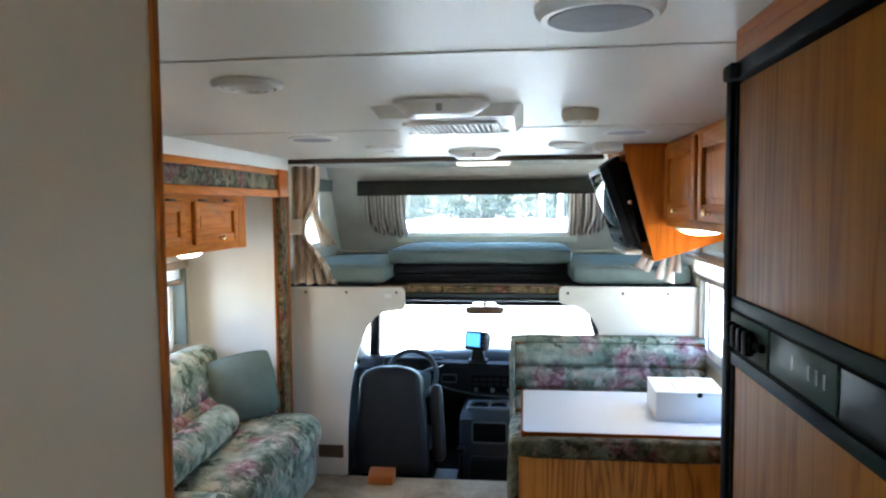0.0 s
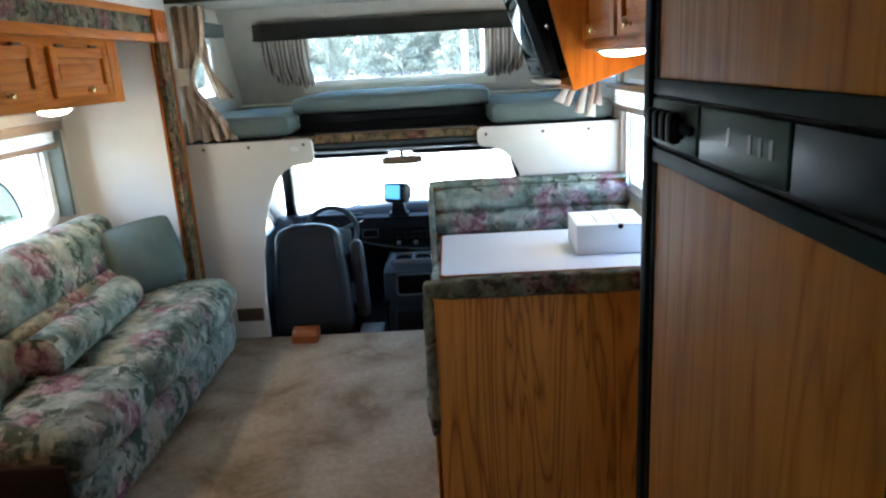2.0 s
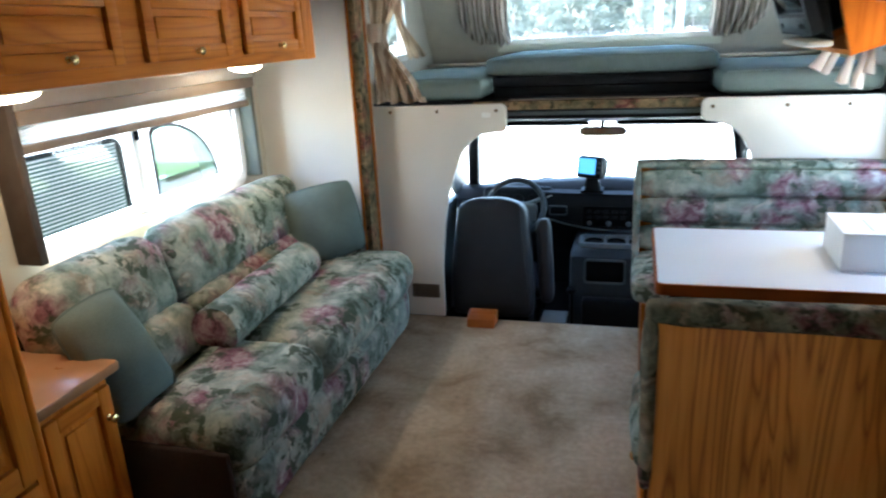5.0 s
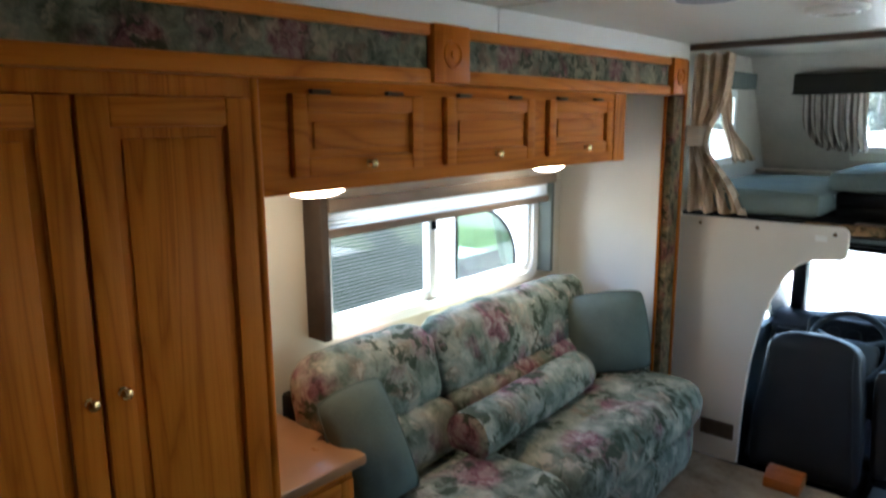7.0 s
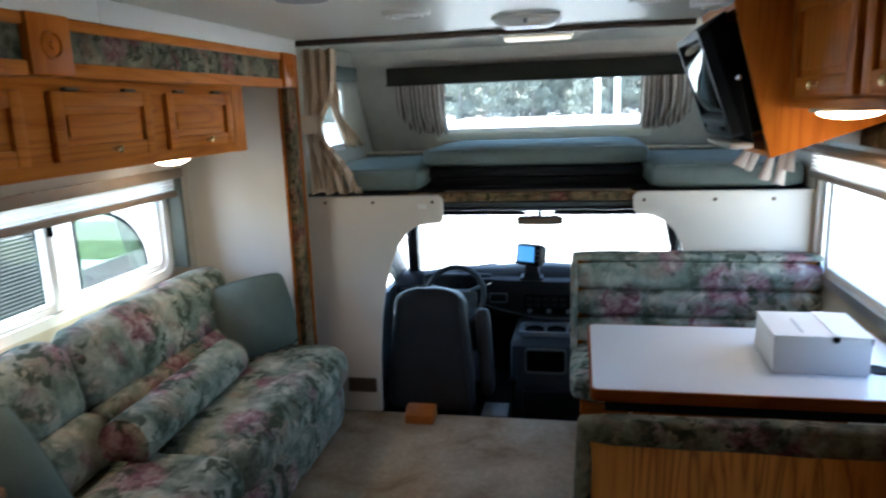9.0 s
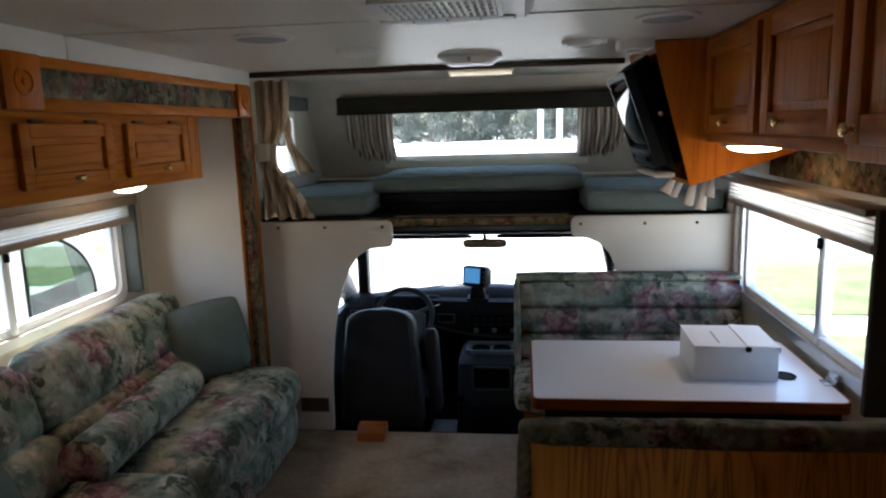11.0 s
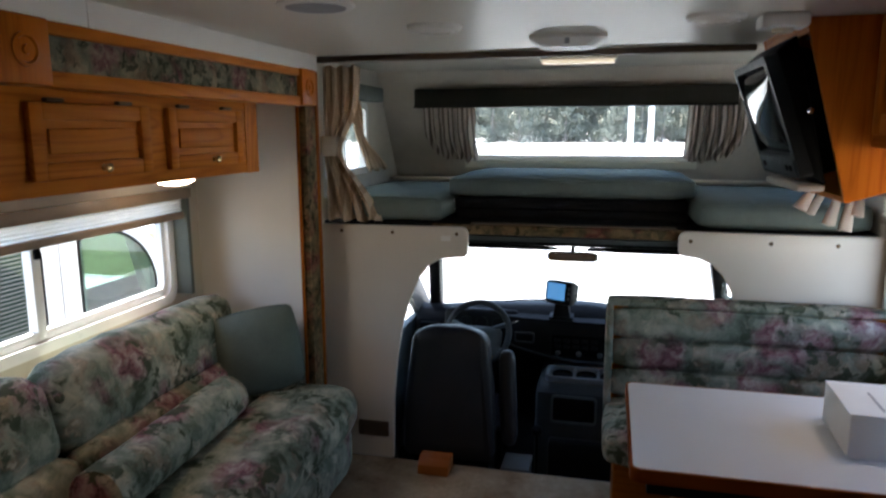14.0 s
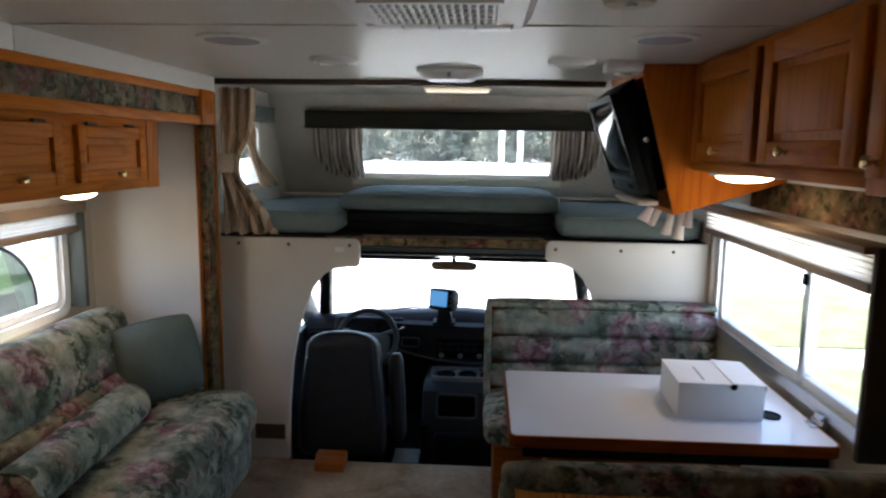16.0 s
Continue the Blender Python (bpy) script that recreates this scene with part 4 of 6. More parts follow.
for cx in (-0.043, 0.087):
    part("divider", moved(box(cx - 0.006, cx + 0.006, -0.130, 0.028, 0.004, 0.024, 0.003), TY), TRAY_GREY, con)
FM = Matrix.Translation((0.055, 4.684, 0.125)) @ pose(0, 0, 0, -9, 0, 0)
# no hollow here: a black plate gives the bin's inner shade
part("bin", moved(box(-0.108, 0.108, -0.012, -0.004, -0.060, 0.060, 0.003), FM), BLACK_TRIM, con, "flat black plate for the open bin's shaded hollow")
part("bin_rim", moved(ring(rounded(-0.122, 0.122, -0.074, 0.074, 0.025), rounded(-0.110, 0.110, -0.062, 0.062, 0.018), 1, -0.016, -0.002), FM), CAB_GREY, con, "grey rim of the bin")

# driver's seat
seat = thing("driver_seat", (-0.56, 4.6, CF), "slate grey cloth driver's seat seen from behind", "seat")
BM = Matrix.Translation((-0.565, 4.40, 0.30)) @ pose(0, 0, 0, -9, 0, 0)
bm = soft(-0.232, 0.232, -0.07, 0.07, -0.34, 0.318, 0.040, 0.008, 0.005, 16)
for v in bm.verts:
    up = max(0, (v.co.z + 0.30) / 0.62)
    v.co.z -= 0.040 * min(1.0, up) ** 6 * (abs(v.co.x) / 0.232) ** 3
    v.co.x = v.co.x * (1 - 0.19 * up ** 1.4) + 0.018 - 0.012 * up
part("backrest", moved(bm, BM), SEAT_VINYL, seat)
part("seam", moved(tube([(-0.165, -0.066, 0.285), (-0.172, -0.079, 0.18), (-0.20, -0.080, -0.10), (-0.212, -0.078, -0.30)], 0.0035, 6), BM), SEAT_VINYL, seat)
part("seam", moved(tube([(0.172, -0.066, 0.285), (0.180, -0.079, 0.18), (0.212, -0.080, -0.10), (0.235, -0.078, -0.30)], 0.0035, 6), BM), SEAT_VINYL, seat)
part("cushion", soft(-0.82, -0.32, 4.42, 4.96, -0.05, 0.09, 0.06, 0.01, 0.003), SEAT_GREY, seat)
part("base", box(-0.78, -0.36, 4.46, 4.90, CF, -0.05, 0.02), DASH, seat)
part("armrest", moved(soft(-0.038, 0.038, -0.045, 0.045, -0.23, 0.24, 0.03, 0.004, 0.001), Matrix.Translation((-0.262, 4.45, 0.255)) @ pose(0, 0, 0, -10, -4, 0)), SEAT_VINYL, seat, "grey folded-up armrest")
part("pivot", rod((-0.33, 4.46, 0.06), (-0.25, 4.46, 0.06), 0.035, 16), BLACK_TRIM, seat)
part("lever", join(rod((-0.30, 4.62, -0.10), (-0.26, 4.62, 0.02), 0.010), box(-0.275, -0.245, 4.60, 4.64, 0.01, 0.06, 0.008)), BLACK_TRIM, seat)
belt = thing("seat_belt", (-0.86, 4.40, CF), "grey seat belt and buckle post beside the driver's seat", "seat belt")
part("strap", tube([(-0.93, 4.36, 0.95), (-0.90, 4.36, 0.5), (-0.86, 4.40, 0.0), (-0.85, 4.42, CF)], 0.018, 8), CAB_GREY, belt)
part("buckle", box(-0.885, -0.845, 4.34, 4.37, 0.47, 0.55, 0.006), STEEL, belt, "bright metal buckle")
gh = thing("grab_handle", (0.84, 5.1, 0.8), "grey grab handle on the windscreen pillar", "handle")
part("bar", tube([(0.90, 4.93, 0.86), (0.84, 4.90, 0.85), (0.80, 4.90, 0.80), (0.80, 4.94, 0.74), (0.84, 5.00, 0.70), (0.90, 5.06, 0.69)], 0.012), CAB_GREY, gh)
bump_ob = thing("wheel_chock", (-0.555, 4.09, 0), "orange plastic wheel chock on the carpet behind the driver's seat", "wheel chock")
part("wedge", prism([(4.05, 0.002), (4.165, 0.002), (4.165, 0.070), (4.095, 0.070), (4.06, 0.045)], 0, -0.635, -0.485, 0.006), ORANGE, bump_ob)
for k in range(4):
    part("rib", box(-0.637, -0.483, 4.098 + k * 0.016, 4.104 + k * 0.016, 0.068, 0.073, 0.002), ORANGE, bump_ob)
pdl = thing("floor_pad", (-0.19, 4.5, CF), "grey plastic box on the cab floor beside the seat", "box")
part("shell", box(-0.27, -0.14, 4.30, 4.46, CF, CF + 0.235, 0.012), CAB_GREY, pdl)
part("lid", box(-0.275, -0.135, 4.295, 4.465, CF + 0.236, CF + 0.255, 0.006), TRAY_GREY, pdl, "mid grey lid")
gl = thing("brake_lever", (-0.13, 4.62, CF), "black floor lever with a round knob beside the driver's seat", "lever")
part("shaft", rod((-0.13, 4.62, CF), (-0.125, 4.56, 0.03), 0.008), BLACK_TRIM, gl)
part("knob", lathe([(0.010, -0.01), (0.024, 0.0), (0.030, 0.016), (0.024, 0.034), (0.001, 0.040)], pose(-0.125, 4.56, 0.03, 12, 0, 0), 16), BLACK_TRIM, gl)

# ---- cupboards ----
KNOB = [(0.009, 0), (0.010, 0.002), (0.005, 0.005), (0.005, 0.012), (0.011, 0.016), (0.014, 0.021), (0.012, 0.026), (0.006, 0.029), (0.001, 0.0295)]


def knob(parent, x, y, z, facing):
    return part("knob", lathe(KNOB, pose(x, y, z, 0, 90 * facing, 0), 16), BRASS, parent, "small brass knob")


def panel_door(parent, x, facing, y0, y1, z0, z1, rail=0.055, mats=(OAK_Z, OAK_Y), knob_at=None):
    """A frame-and-panel oak door in the plane x, seen from the side it faces (+1 or -1)."""
    f = facing
    d = lambda a: x + f * a
    bxs = lambda a, b, *r, bev=0.004: box(min(d(a), d(b)), max(d(a), d(b)), *r, bev)
    door = part("door", join(bxs(0.001, 0.005, y0 + rail - 0.001, y1 - rail + 0.001, z0 + rail - 0.001, z1 - rail + 0.001, bev=0), bxs(0.0045, 0.013, y0 + rail + 0.022, y1 - rail - 0.022, z0 + rail + 0.022, z1 - rail - 0.022, bev=0.005)), mats[0], parent)
    part("stile", bxs(0.001, 0.021, y0, y0 + rail, z0, z1), mats[0], door)
    part("stile", bxs(0.001, 0.021, y1 - rail, y1, z0, z1), mats[0], door)
    part("rail", bxs(0.001, 0.020, y0 + rail, y1 - rail, z0, z0 + rail), mats[1], door)
    part("rail", bxs(0.001, 0.020, y0 + rail, y1 - rail, z1 - rail, z1), mats[1], door)
    if knob_at:
        knob(door, d(0.020), knob_at[0], knob_at[1], f)
    return door


CX = -1.24
wd = thing("wardrobe", (-1.48, 1.5, 0), "tall oak wardrobe with two panelled doors and brass knobs", "wardrobe")
part("body", box(SX + 0.001, CX - 0.002, 1.12, 1.962, 0.0, 1.715, 0.004), OAK_Z, wd)
part("face_frame", join(box(CX - 0.002, CX + 0.002, 1.12, 1.962, 1.668, 1.716), box(CX - 0.002, CX + 0.002, 1.920, 1.962, 0.0, 1.668)), OAK_Z, wd)
part("corner_bead", rod((CX - 0.003, 1.953, 0.0), (CX - 0.003, 1.953, 1.715), 0.012, 12), OAK_Z, wd)
panel_door(wd, CX, 1, 1.550, 1.928, 0.50, 1.664, 0.062, knob_at=(1.584, 1.067))
panel_door(wd, CX, 1, 1.164, 1.541, 0.50, 1.664, 0.062, knob_at=(1.518, 1.063))
panel_door(wd, CX, 1, 1.165, 1.912, 0.10, 0.485, 0.062, knob_at=(1.54, 0.42))

cab = thing("overhead_cabinet", (-1.5, 2.87, 1.43), "long oak overhead cabinet with three lift-up doors and brass knobs", "cabinet")
part("body", box(SX + 0.001, CX, 1.964, 3.795, 1.432, 1.715, 0.004), OAK_Y, cab)
part("end_stile", box(CX, CX + 0.003, 3.70, 3.797, 1.430, 1.712), OAK_Z, cab)
for y0, y1, ky in ((2.045, 2.505, 2.287), (2.610, 3.082, 2.856), (3.178, 3.650, 3.430)):
    door = panel_door(cab, CX, 1, y0, y1, 1.474, 1.676, 0.045, (OAK_Y, OAK_Y), knob_at=(ky, 1.499))
    for hy in (y0 + 0.09, y1 - 0.11):
        part("hinge", box(CX + 0.004, CX + 0.022, hy - 0.03, hy + 0.03, 1.677, 1.688, 0.003), BRONZE, door)


def dome_lamp(x, y, z, label, rz=0):
    t = thing("under_cabinet_lamp", (x, y, z), label, "lamp", "under-cabinet lamps")
    half = lambda s, n=14: [(s * math.cos(math.pi / 2 * k / n), -0.024 * math.sin(math.pi / 2 * k / n)) for k in range(n + 1)]
    prof = [(max(0.001, r), h) for r, h in half(0.055)]
    bm = lathe(prof, None, 24)
    part("diffuser", moved(bm, Matrix.Translation((x, y, z - 0.012)) @ pose(0, 0, 0, 0, 0, rz) @ Matrix.Diagonal((1.0, 1.75, 1.0, 1))), LAMP_ON, t, "glowing warm diffuser")
    part("base", moved(lathe([(0.068, -0.012), (0.07, -0.004), (0.066, -0.0005)], None, 24), Matrix.Translation((x, y, z)) @ pose(0, 0, 0, 0, 0, rz) @ Matrix.Diagonal((1.0, 1.7, 1.0, 1))), WHITE_PLASTIC, t)
    return t


dome_lamp(-1.40, 2.25, 1.432, "lit oval lamp under the oak cabinet above the sofa")
dome_lamp(-1.40, 3.45, 1.432, "lit oval lamp under the oak cabinet above the sofa")
dome_lamp(1.05, 3.20, 1.548, "lit oval lamp under the oak cabinet above the table", 90)

cn = thing("side_cabinet", (-1.5, 2.1, 0), "low oak cabinet with a worn reddish-brown top beside the sofa", "cabinet")
part("body", box(SX + 0.001, CX - 0.03, 1.966, 2.235, 0.0, 0.615, 0.004), OAK_Z, cn)
part("top", box(SX + 0.001, CX - 0.003, 1.966, 2.272, 0.617, 0.652, 0.010), OAK_TOP, cn, "worn reddish-brown top")
panel_door(cn, CX - 0.03, 1, 1.982, 2.222, 0.06, 0.595, 0.045, knob_at=(2.195, 0.50))

# ---- window behind the sofa ----
def sliding_window(name, x, inside, y0, y1, z0, z1, mull, label, metal=WHITE_METAL):
    w = tagged(new(name), label, "window", "", "structure")
    xa, xb = min(x, x + inside * -0.04), max(x, x + inside * -0.04)
    n = 6
    part("window_frame", ring(rounded(y0 - 0.030, y1 + 0.030, z0 - 0.030, z1 + 0.03, 0.07, n), rounded(y0 + 0.012, y1 - 0.012, z0 + 0.012, z1 - 0.012, 0.055, n), 0, xa - 0.014, xb + 0.014), metal, w, "pale metal frame with rounded corners")
    part("window_frame", ring(rounded(y0 + 0.013, y1 - 0.013, z0 + 0.013, z1 - 0.013, 0.055, n), rounded(y0 + 0.035, y1 - 0.035, z0 + 0.035, z1 - 0.035, 0.045, n), 0, xa + 0.004, xb - 0.004), WHITE_METAL, w)
    part("mullion", box(xa, xb, mull - 0.020, mull + 0.020, z0 + 0.013, z1 - 0.013, 0.004), metal, w)
    part("track", box(xa + 0.002, xb - 0.002, y0 + 0.06, y1 - 0.06, z0 + 0.036, z0 + 0.048, 0.003), WHITE_METAL, w)
    part("latch", box(xb if inside > 0 else xa - 0.014, xb + 0.014 if inside > 0 else xa, mull - 0.010, mull + 0.012, 1.165, 1.205, 0.004), BLACK_TRIM, w, "small black latch")
    for a, b, dx in ((y0 + 0.02, mull, 0.004), (mull, y1 - 0.02, -0.004)):
        g = part("pane", box((xa + xb) / 2 + dx - 0.002, (xa + xb) / 2 + dx + 0.002, a, b, z0 + 0.02, z1 - 0.02), GLASS, w)
        g.visible_shadow = False
    return w


def pleated(parent, x, f, y0, y1, z0, z1, folds):
    """Pleats zigzag out from the plane x."""
    pts = []
    for k in range(folds * 2 + 1):
        pts.append((x + f * (0.010 if k % 2 else 0.0), z1 - (z1 - z0) * k / (folds * 2)))
    bm = bmesh.new()
    rows = [[bm.verts.new((a, y, b)) for a, b in pts] for y in (y0, (y0 + y1) / 2, y1)]
    for p, q in zip(rows, rows[1:]):
        for k in range(len(pts) - 1):
            bm.faces.new((p[k], q[k], q[k + 1], p[k + 1]))
    return part("pleats", bm, PLEAT, parent, "ivory pleated cloth", False)


sliding_window("window_1", SX, 1, *WL, 3.09, "sliding window behind the sofa, a white van outside")
sh = thing("window_shade", (-1.66, 3.2, 1.2), "ivory pleated shade drawn up over the sofa window", "window shade")
part("valance", box(SX + 0.002, SX + 0.100, 2.47, 3.875, 1.306, 1.352, 0.004), BROWN_RAIL, sh, "brown valance board")
part("valance_band", box(SX + 0.090, SX + 0.101, 2.47, 3.875, 1.353, 1.40, 0.003), PLEAT, sh, "ivory cloth band")
pleated(sh, SX + 0.055, 1, 2.472, 3.85, 1.246, 1.305, 4)
part("bottom_rail", box(SX + 0.045, SX + 0.075, 2.472, 3.85, 1.215, 1.245, 0.005), BROWN_RAIL, sh, "brown bottom rail")
part("side_board", box(SX + 0.002, SX + 0.098, 2.435, 2.468, 0.865, 1.40, 0.004), TAUPE, sh, "dark brown fabric side board")
part("side_board", box(SX + 0.002, SX + 0.085, 3.853, 3.880, 0.865, 1.40, 0.004), GREEN_BOARD, sh, "grey-green side board")

# ---- sofa ----
sofa = thing("sofa", (-1.3, 3.1, 0), "floral tapestry sofa bed in sage, rose and mauve", "sofa")
SP, SA, SB = 2.86, 2.285, 3.965
for k, (y0, y1) in enumerate(((SA, SP), (SP + 0.006, SB))):
    bm = soft(-1.29, -0.865, y0, y1, 0.255, 0.468, 0.085, 0.010, 0.010, 13, k * 5)
    part("seat_cushion", bm, FLORAL, sofa)
    bm = moved(soft(-0.10, 0.10, y0 - 0.012 * (k == 0), y1, -0.155, 0.165, 0.088, 0.012, 0.012, 14, k * 3 + 1), Matrix.Translation((-1.545, 0, 0.695)) @ pose(0, 0, 0, 0, -14, 0))
    part("back_cushion", bm, FLORAL, sofa)
    part("lower_back", moved(soft(-0.06, 0.06, y0 + 0.003, y1 - 0.003, -0.10, 0.10, 0.05, 0.012, 0.005, 9, k + 9), Matrix.Translation((-1.425, 0, 0.500)) @ pose(0, 0, 0, 0, -16, 0)), FLORAL, sofa)
for ty in (2.62, 2.86, 3.20, 3.56):
    part("tuft", lathe([(0.020, 0), (0.017, 0.006), (0.008, 0.009), (0.001, 0.006)], pose(-1.462, ty, 0.775, 0, 62, 0), 12), FLORAL, sofa, "stitched tuft")
part("front_panel", soft(-1.30, -0.895, SA + 0.01, SB - 0.01, 0.05, 0.275, 0.06, 0.012, 0.006, 12), FLORAL, sofa)
part("seat_deck", box(-1.46, -1.10, SA + 0.01, SB - 0.01, 0.10, 0.40, 0.02), FLORAL, sofa)
part("base", box(-1.58, -0.99, SA + 0.03, SB - 0.03, 0.0, 0.10, 0.006), DARK_CLOTH, sofa)
part("end_panel", soft(-1.62, -0.92, SA - 0.032, SA - 0.002, 0.05, 0.37, 0.014, 0.002, 0.0, 8), BROWN_CLOTH, sofa, "dark brown end panel")
part("back_frame", box(-1.69, -1.60, SA, SB, 0.05, 0.72, 0.02), DARK_CLOTH, sofa)


def bolster(y0, y1, x, z, r):
    t = thing("bolster", (x, (y0 + y1) / 2, z - r * 0.62), "floral tapestry bolster lying along the sofa", "bolster")
    L = y1 - y0
    prof = [(0.001, -L / 2 - 0.002), (r * 0.8, -L / 2 - 0.001), (r, -L / 2 + 0.008)] + [(r * (1 + 0.05 * math.sin(math.pi * k / 12)), -L / 2 + L * k / 12) for k in range(1, 12)] + [(r, L / 2 - 0.008), (r * 0.8, L / 2 + 0.001), (0.001, L / 2 + 0.002)]
    m = Matrix.Translation((x, (y0 + y1) / 2, z)) @ pose(0, 0, 0, -90, 0, 3)
    bm = moved(lathe(prof, None, 28), m)
    for v in bm.verts:
        v.co.z = max(v.co.z, z - r * 0.62) + noise.noise(v.co * 11) * 0.007
    part("cover", bm, FLORAL, t)
    for s in (-1, 1):
        bm = bmesh.new()
        ringpts = [m @ Vector((r * math.cos(a), r * math.sin(a), s * (L / 2 - 0.004))) for a in [2 * math.pi * k / 24 for k in range(25)]]
        bm.free()
        part("piping", tube([Vector((p.x, p.y, max(p.z, z - r * 0.62))) for p in ringpts], 0.0035, 6), FLORAL, t)
    return t


bolster(2.72, 3.52, -1.255, 0.535, 0.088)


def pillow(m, size, label, seed, tall=1.0):
    at = m.translation
    t = thing("pillow", tuple(at), label, "pillow", "sage throw pillows")
    bm = bmesh.new()
    bmesh.ops.create_grid(bm, x_segments=14, y_segments=14, size=0.5)
    top = bm.verts[:]
    geo = bmesh.ops.duplicate(bm, geom=bm.verts[:] + bm.edges[:] + bm.faces[:])
    low = [g for g in geo["geom"] if isinstance(g, bmesh.types.BMVert)]
    for vs, s in ((top, 1), (low, -1)):
        for v in vs:
            u, w = v.co.x * 2, v.co.y * 2
            bulge = max(0, (1 - u * u) * (1 - w * w)) ** 0.5
            pinch = 1 - 0.085 * (u * w) ** 2 - 0.02 * (1 - abs(u * w)) * (abs(u) ** 4 + abs(w) ** 4) / 2
            v.co = Vector((v.co.x * size * pinch, v.co.y * size * tall * pinch, s * 0.085 * bulge + noise.noise(Vector((u * 2, w * 2, s + seed))) * 0.008 * bulge))
    bmesh.ops.remove_doubles(bm, verts=bm.verts[:], dist=0.0005)
    bmesh.ops.recalc_face_normals(bm, faces=bm.faces[:])
    part("cover", moved(bm, m), SAGE, t)
    edge = []
    for k in range(61):
        a = 2 * math.pi * k / 60
        c, s_ = math.cos(a), math.sin(a)
        q = max(abs(c), abs(s_))
        u, w = c / q, s_ / q
        pinch = 1 - 0.085 * (u * w) ** 2 - 0.02 * (1 - abs(u * w)) * (abs(u) ** 4 + abs(w) ** 4) / 2
        edge.append(m @ Vector((u * size / 2 * pinch, w * size / 2 * tall * pinch, 0)))
    part("piping", tube(edge, 0.004, 6), SAGE, t)
    return t


def propped(centre, along, up):
    u = Vector(along).normalized()
    n = u.cross(Vector(up)).normalized()
    w = n.cross(u)
    m = Matrix((u, w, n)).transposed().to_4x4()
    m.translation = centre
    return m


pillow(propped((-1.285, 3.800, 0.640), (0.26, 0.14, 0.047), (-0.11, 0.02, 0.32)), 0.372, "sage grey throw pillow propped against the end wall", 1)
pillow(propped((-1.325, 2.352, 0.618), (0.065, 0.215, 0.050), (-0.125, 0.015, 0.315)), 0.235, "sage grey throw pillow propped against the low cabinet", 5, 1.66)

# ---- fridge ----
RX = 0.632
fr = thing("refrigerator", (0.95, 1.07, 0.0), "two-door refrigerator with oak panels in a dark frame", "refrigerator")
part("carcass", box(RX + 0.012, X1 - 0.002, 0.665, 1.341, 0.0, 1.868), OAK_DOOR, fr)
part("frame", join(box(RX - 0.012, RX + 0.011, 1.315, 1.343, 0.36, 1.868, 0.003), box(RX - 0.010, RX + 0.011, 0.730, 0.757, 0.36, 1.868, 0.004),
                   box(RX - 0.014, RX + 0.011, 0.757, 1.315, 1.842, 1.868, 0.004), box(RX - 0.010, RX + 0.011, 0.757, 1.315, 0.36, 0.385, 0.004)), BLACK_TRIM, fr, "black frame")
part("hinge", box(RX - 0.03, RX - 0.014, 1.255, 1.300, 1.838, 1.862, 0.004), BLACK_TRIM, fr)
up = part("freezer_door", box(RX - 0.004, RX + 0.011, 0.760, 1.310, 1.496, 1.838, 0.004), OAK_DOOR, fr, "upper door with a plain oak panel")
part("door_edge", box(RX - 0.0075, RX + 0.010, 0.760, 1.310, 1.477, 1.498, 0.002), FRIDGE_TRIM, up)
part("side_edge", box(RX - 0.0065, RX + 0.010, 1.295, 1.3125, 1.498, 1.838, 0.003), BLACK_TRIM, up)
lo = part("lower_door", box(RX - 0.004, RX + 0.011, 0.760, 1.310, 0.39, 1.387, 0.004), OAK_DOOR, fr, "lower door with a plain oak panel")
part("door_edge", box(RX - 0.0075, RX + 0.010, 0.760, 1.310, 1.386, 1.407, 0.002), FRIDGE_TRIM, lo)
part("side_edge", box(RX - 0.0065, RX + 0.010, 1.295, 1.3125, 0.39, 1.386, 0.003), BLACK_TRIM, lo)
strip = part("control_strip", box(RX - 0.003, RX + 0.010, 0.760, 1.310, 1.408, 1.476), BLACK_TRIM, fr, "black control strip")
part("latch_plate", box(RX - 0.009, RX - 0.003, 1.138, 1.308, 1.414, 1.473, 0.003), FRIDGE_PANEL, strip)
part("control_panel", box(RX - 0.008, RX - 0.003, 0.925, 1.130, 1.414, 1.473, 0.003), FRIDGE_PANEL, strip, "grey-green control panel with faint lettering")
part("vent_panel", box(RX - 0.008, RX - 0.003, 0.762, 0.917, 1.414, 1.473, 0.003), FRIDGE_VENT, strip, "blue-black panel")
part("latch", join(box(RX - 0.018, RX - 0.009, 1.140, 1.306, 1.438, 1.450, 0.003), box(RX - 0.024, RX - 0.009, 1.168, 1.280, 1.430, 1.458, 0.006),
                   *[box(RX - 0.028, RX - 0.012, 1.172 + k * 0.0275, 1.193 + k * 0.0275, 1.425, 1.463, 0.006) for k in range(4)]), BLACK_TRIM, strip, "black ribbed latch")
part("label_bar", box(RX - 0.0092, RX - 0.0082, 1.045, 1.049, 1.438, 1.456), WHITE_PLASTIC, strip, "pale mark")
for k in range(3):
    part("label_bar", box(RX - 0.0088, RX - 0.0080, 0.950 + k * 0.022, 0.957 + k * 0.022, 1.437, 1.454), FAINT_PRINT, strip)
part("kick_drawer", box(RX - 0.004, RX + 0.011, 0.665, 1.341, 0.06, 0.355, 0.004), OAK_DOOR, fr)
built("trim_fridge_top", box(RX + 0.002, X1 - 0.003, 0.665, 1.341, 1.870, CEIL - 0.001, 0.003), OAK_Y, "oak filler strip above the refrigerator")
built("wall_galley", box(RX + 0.03, X1 - 0.003, REAR + 0.01, 0.663, 0.0, CEIL - 0.001), OAK_DOOR, "oak-faced side of the galley beside the refrigerator")

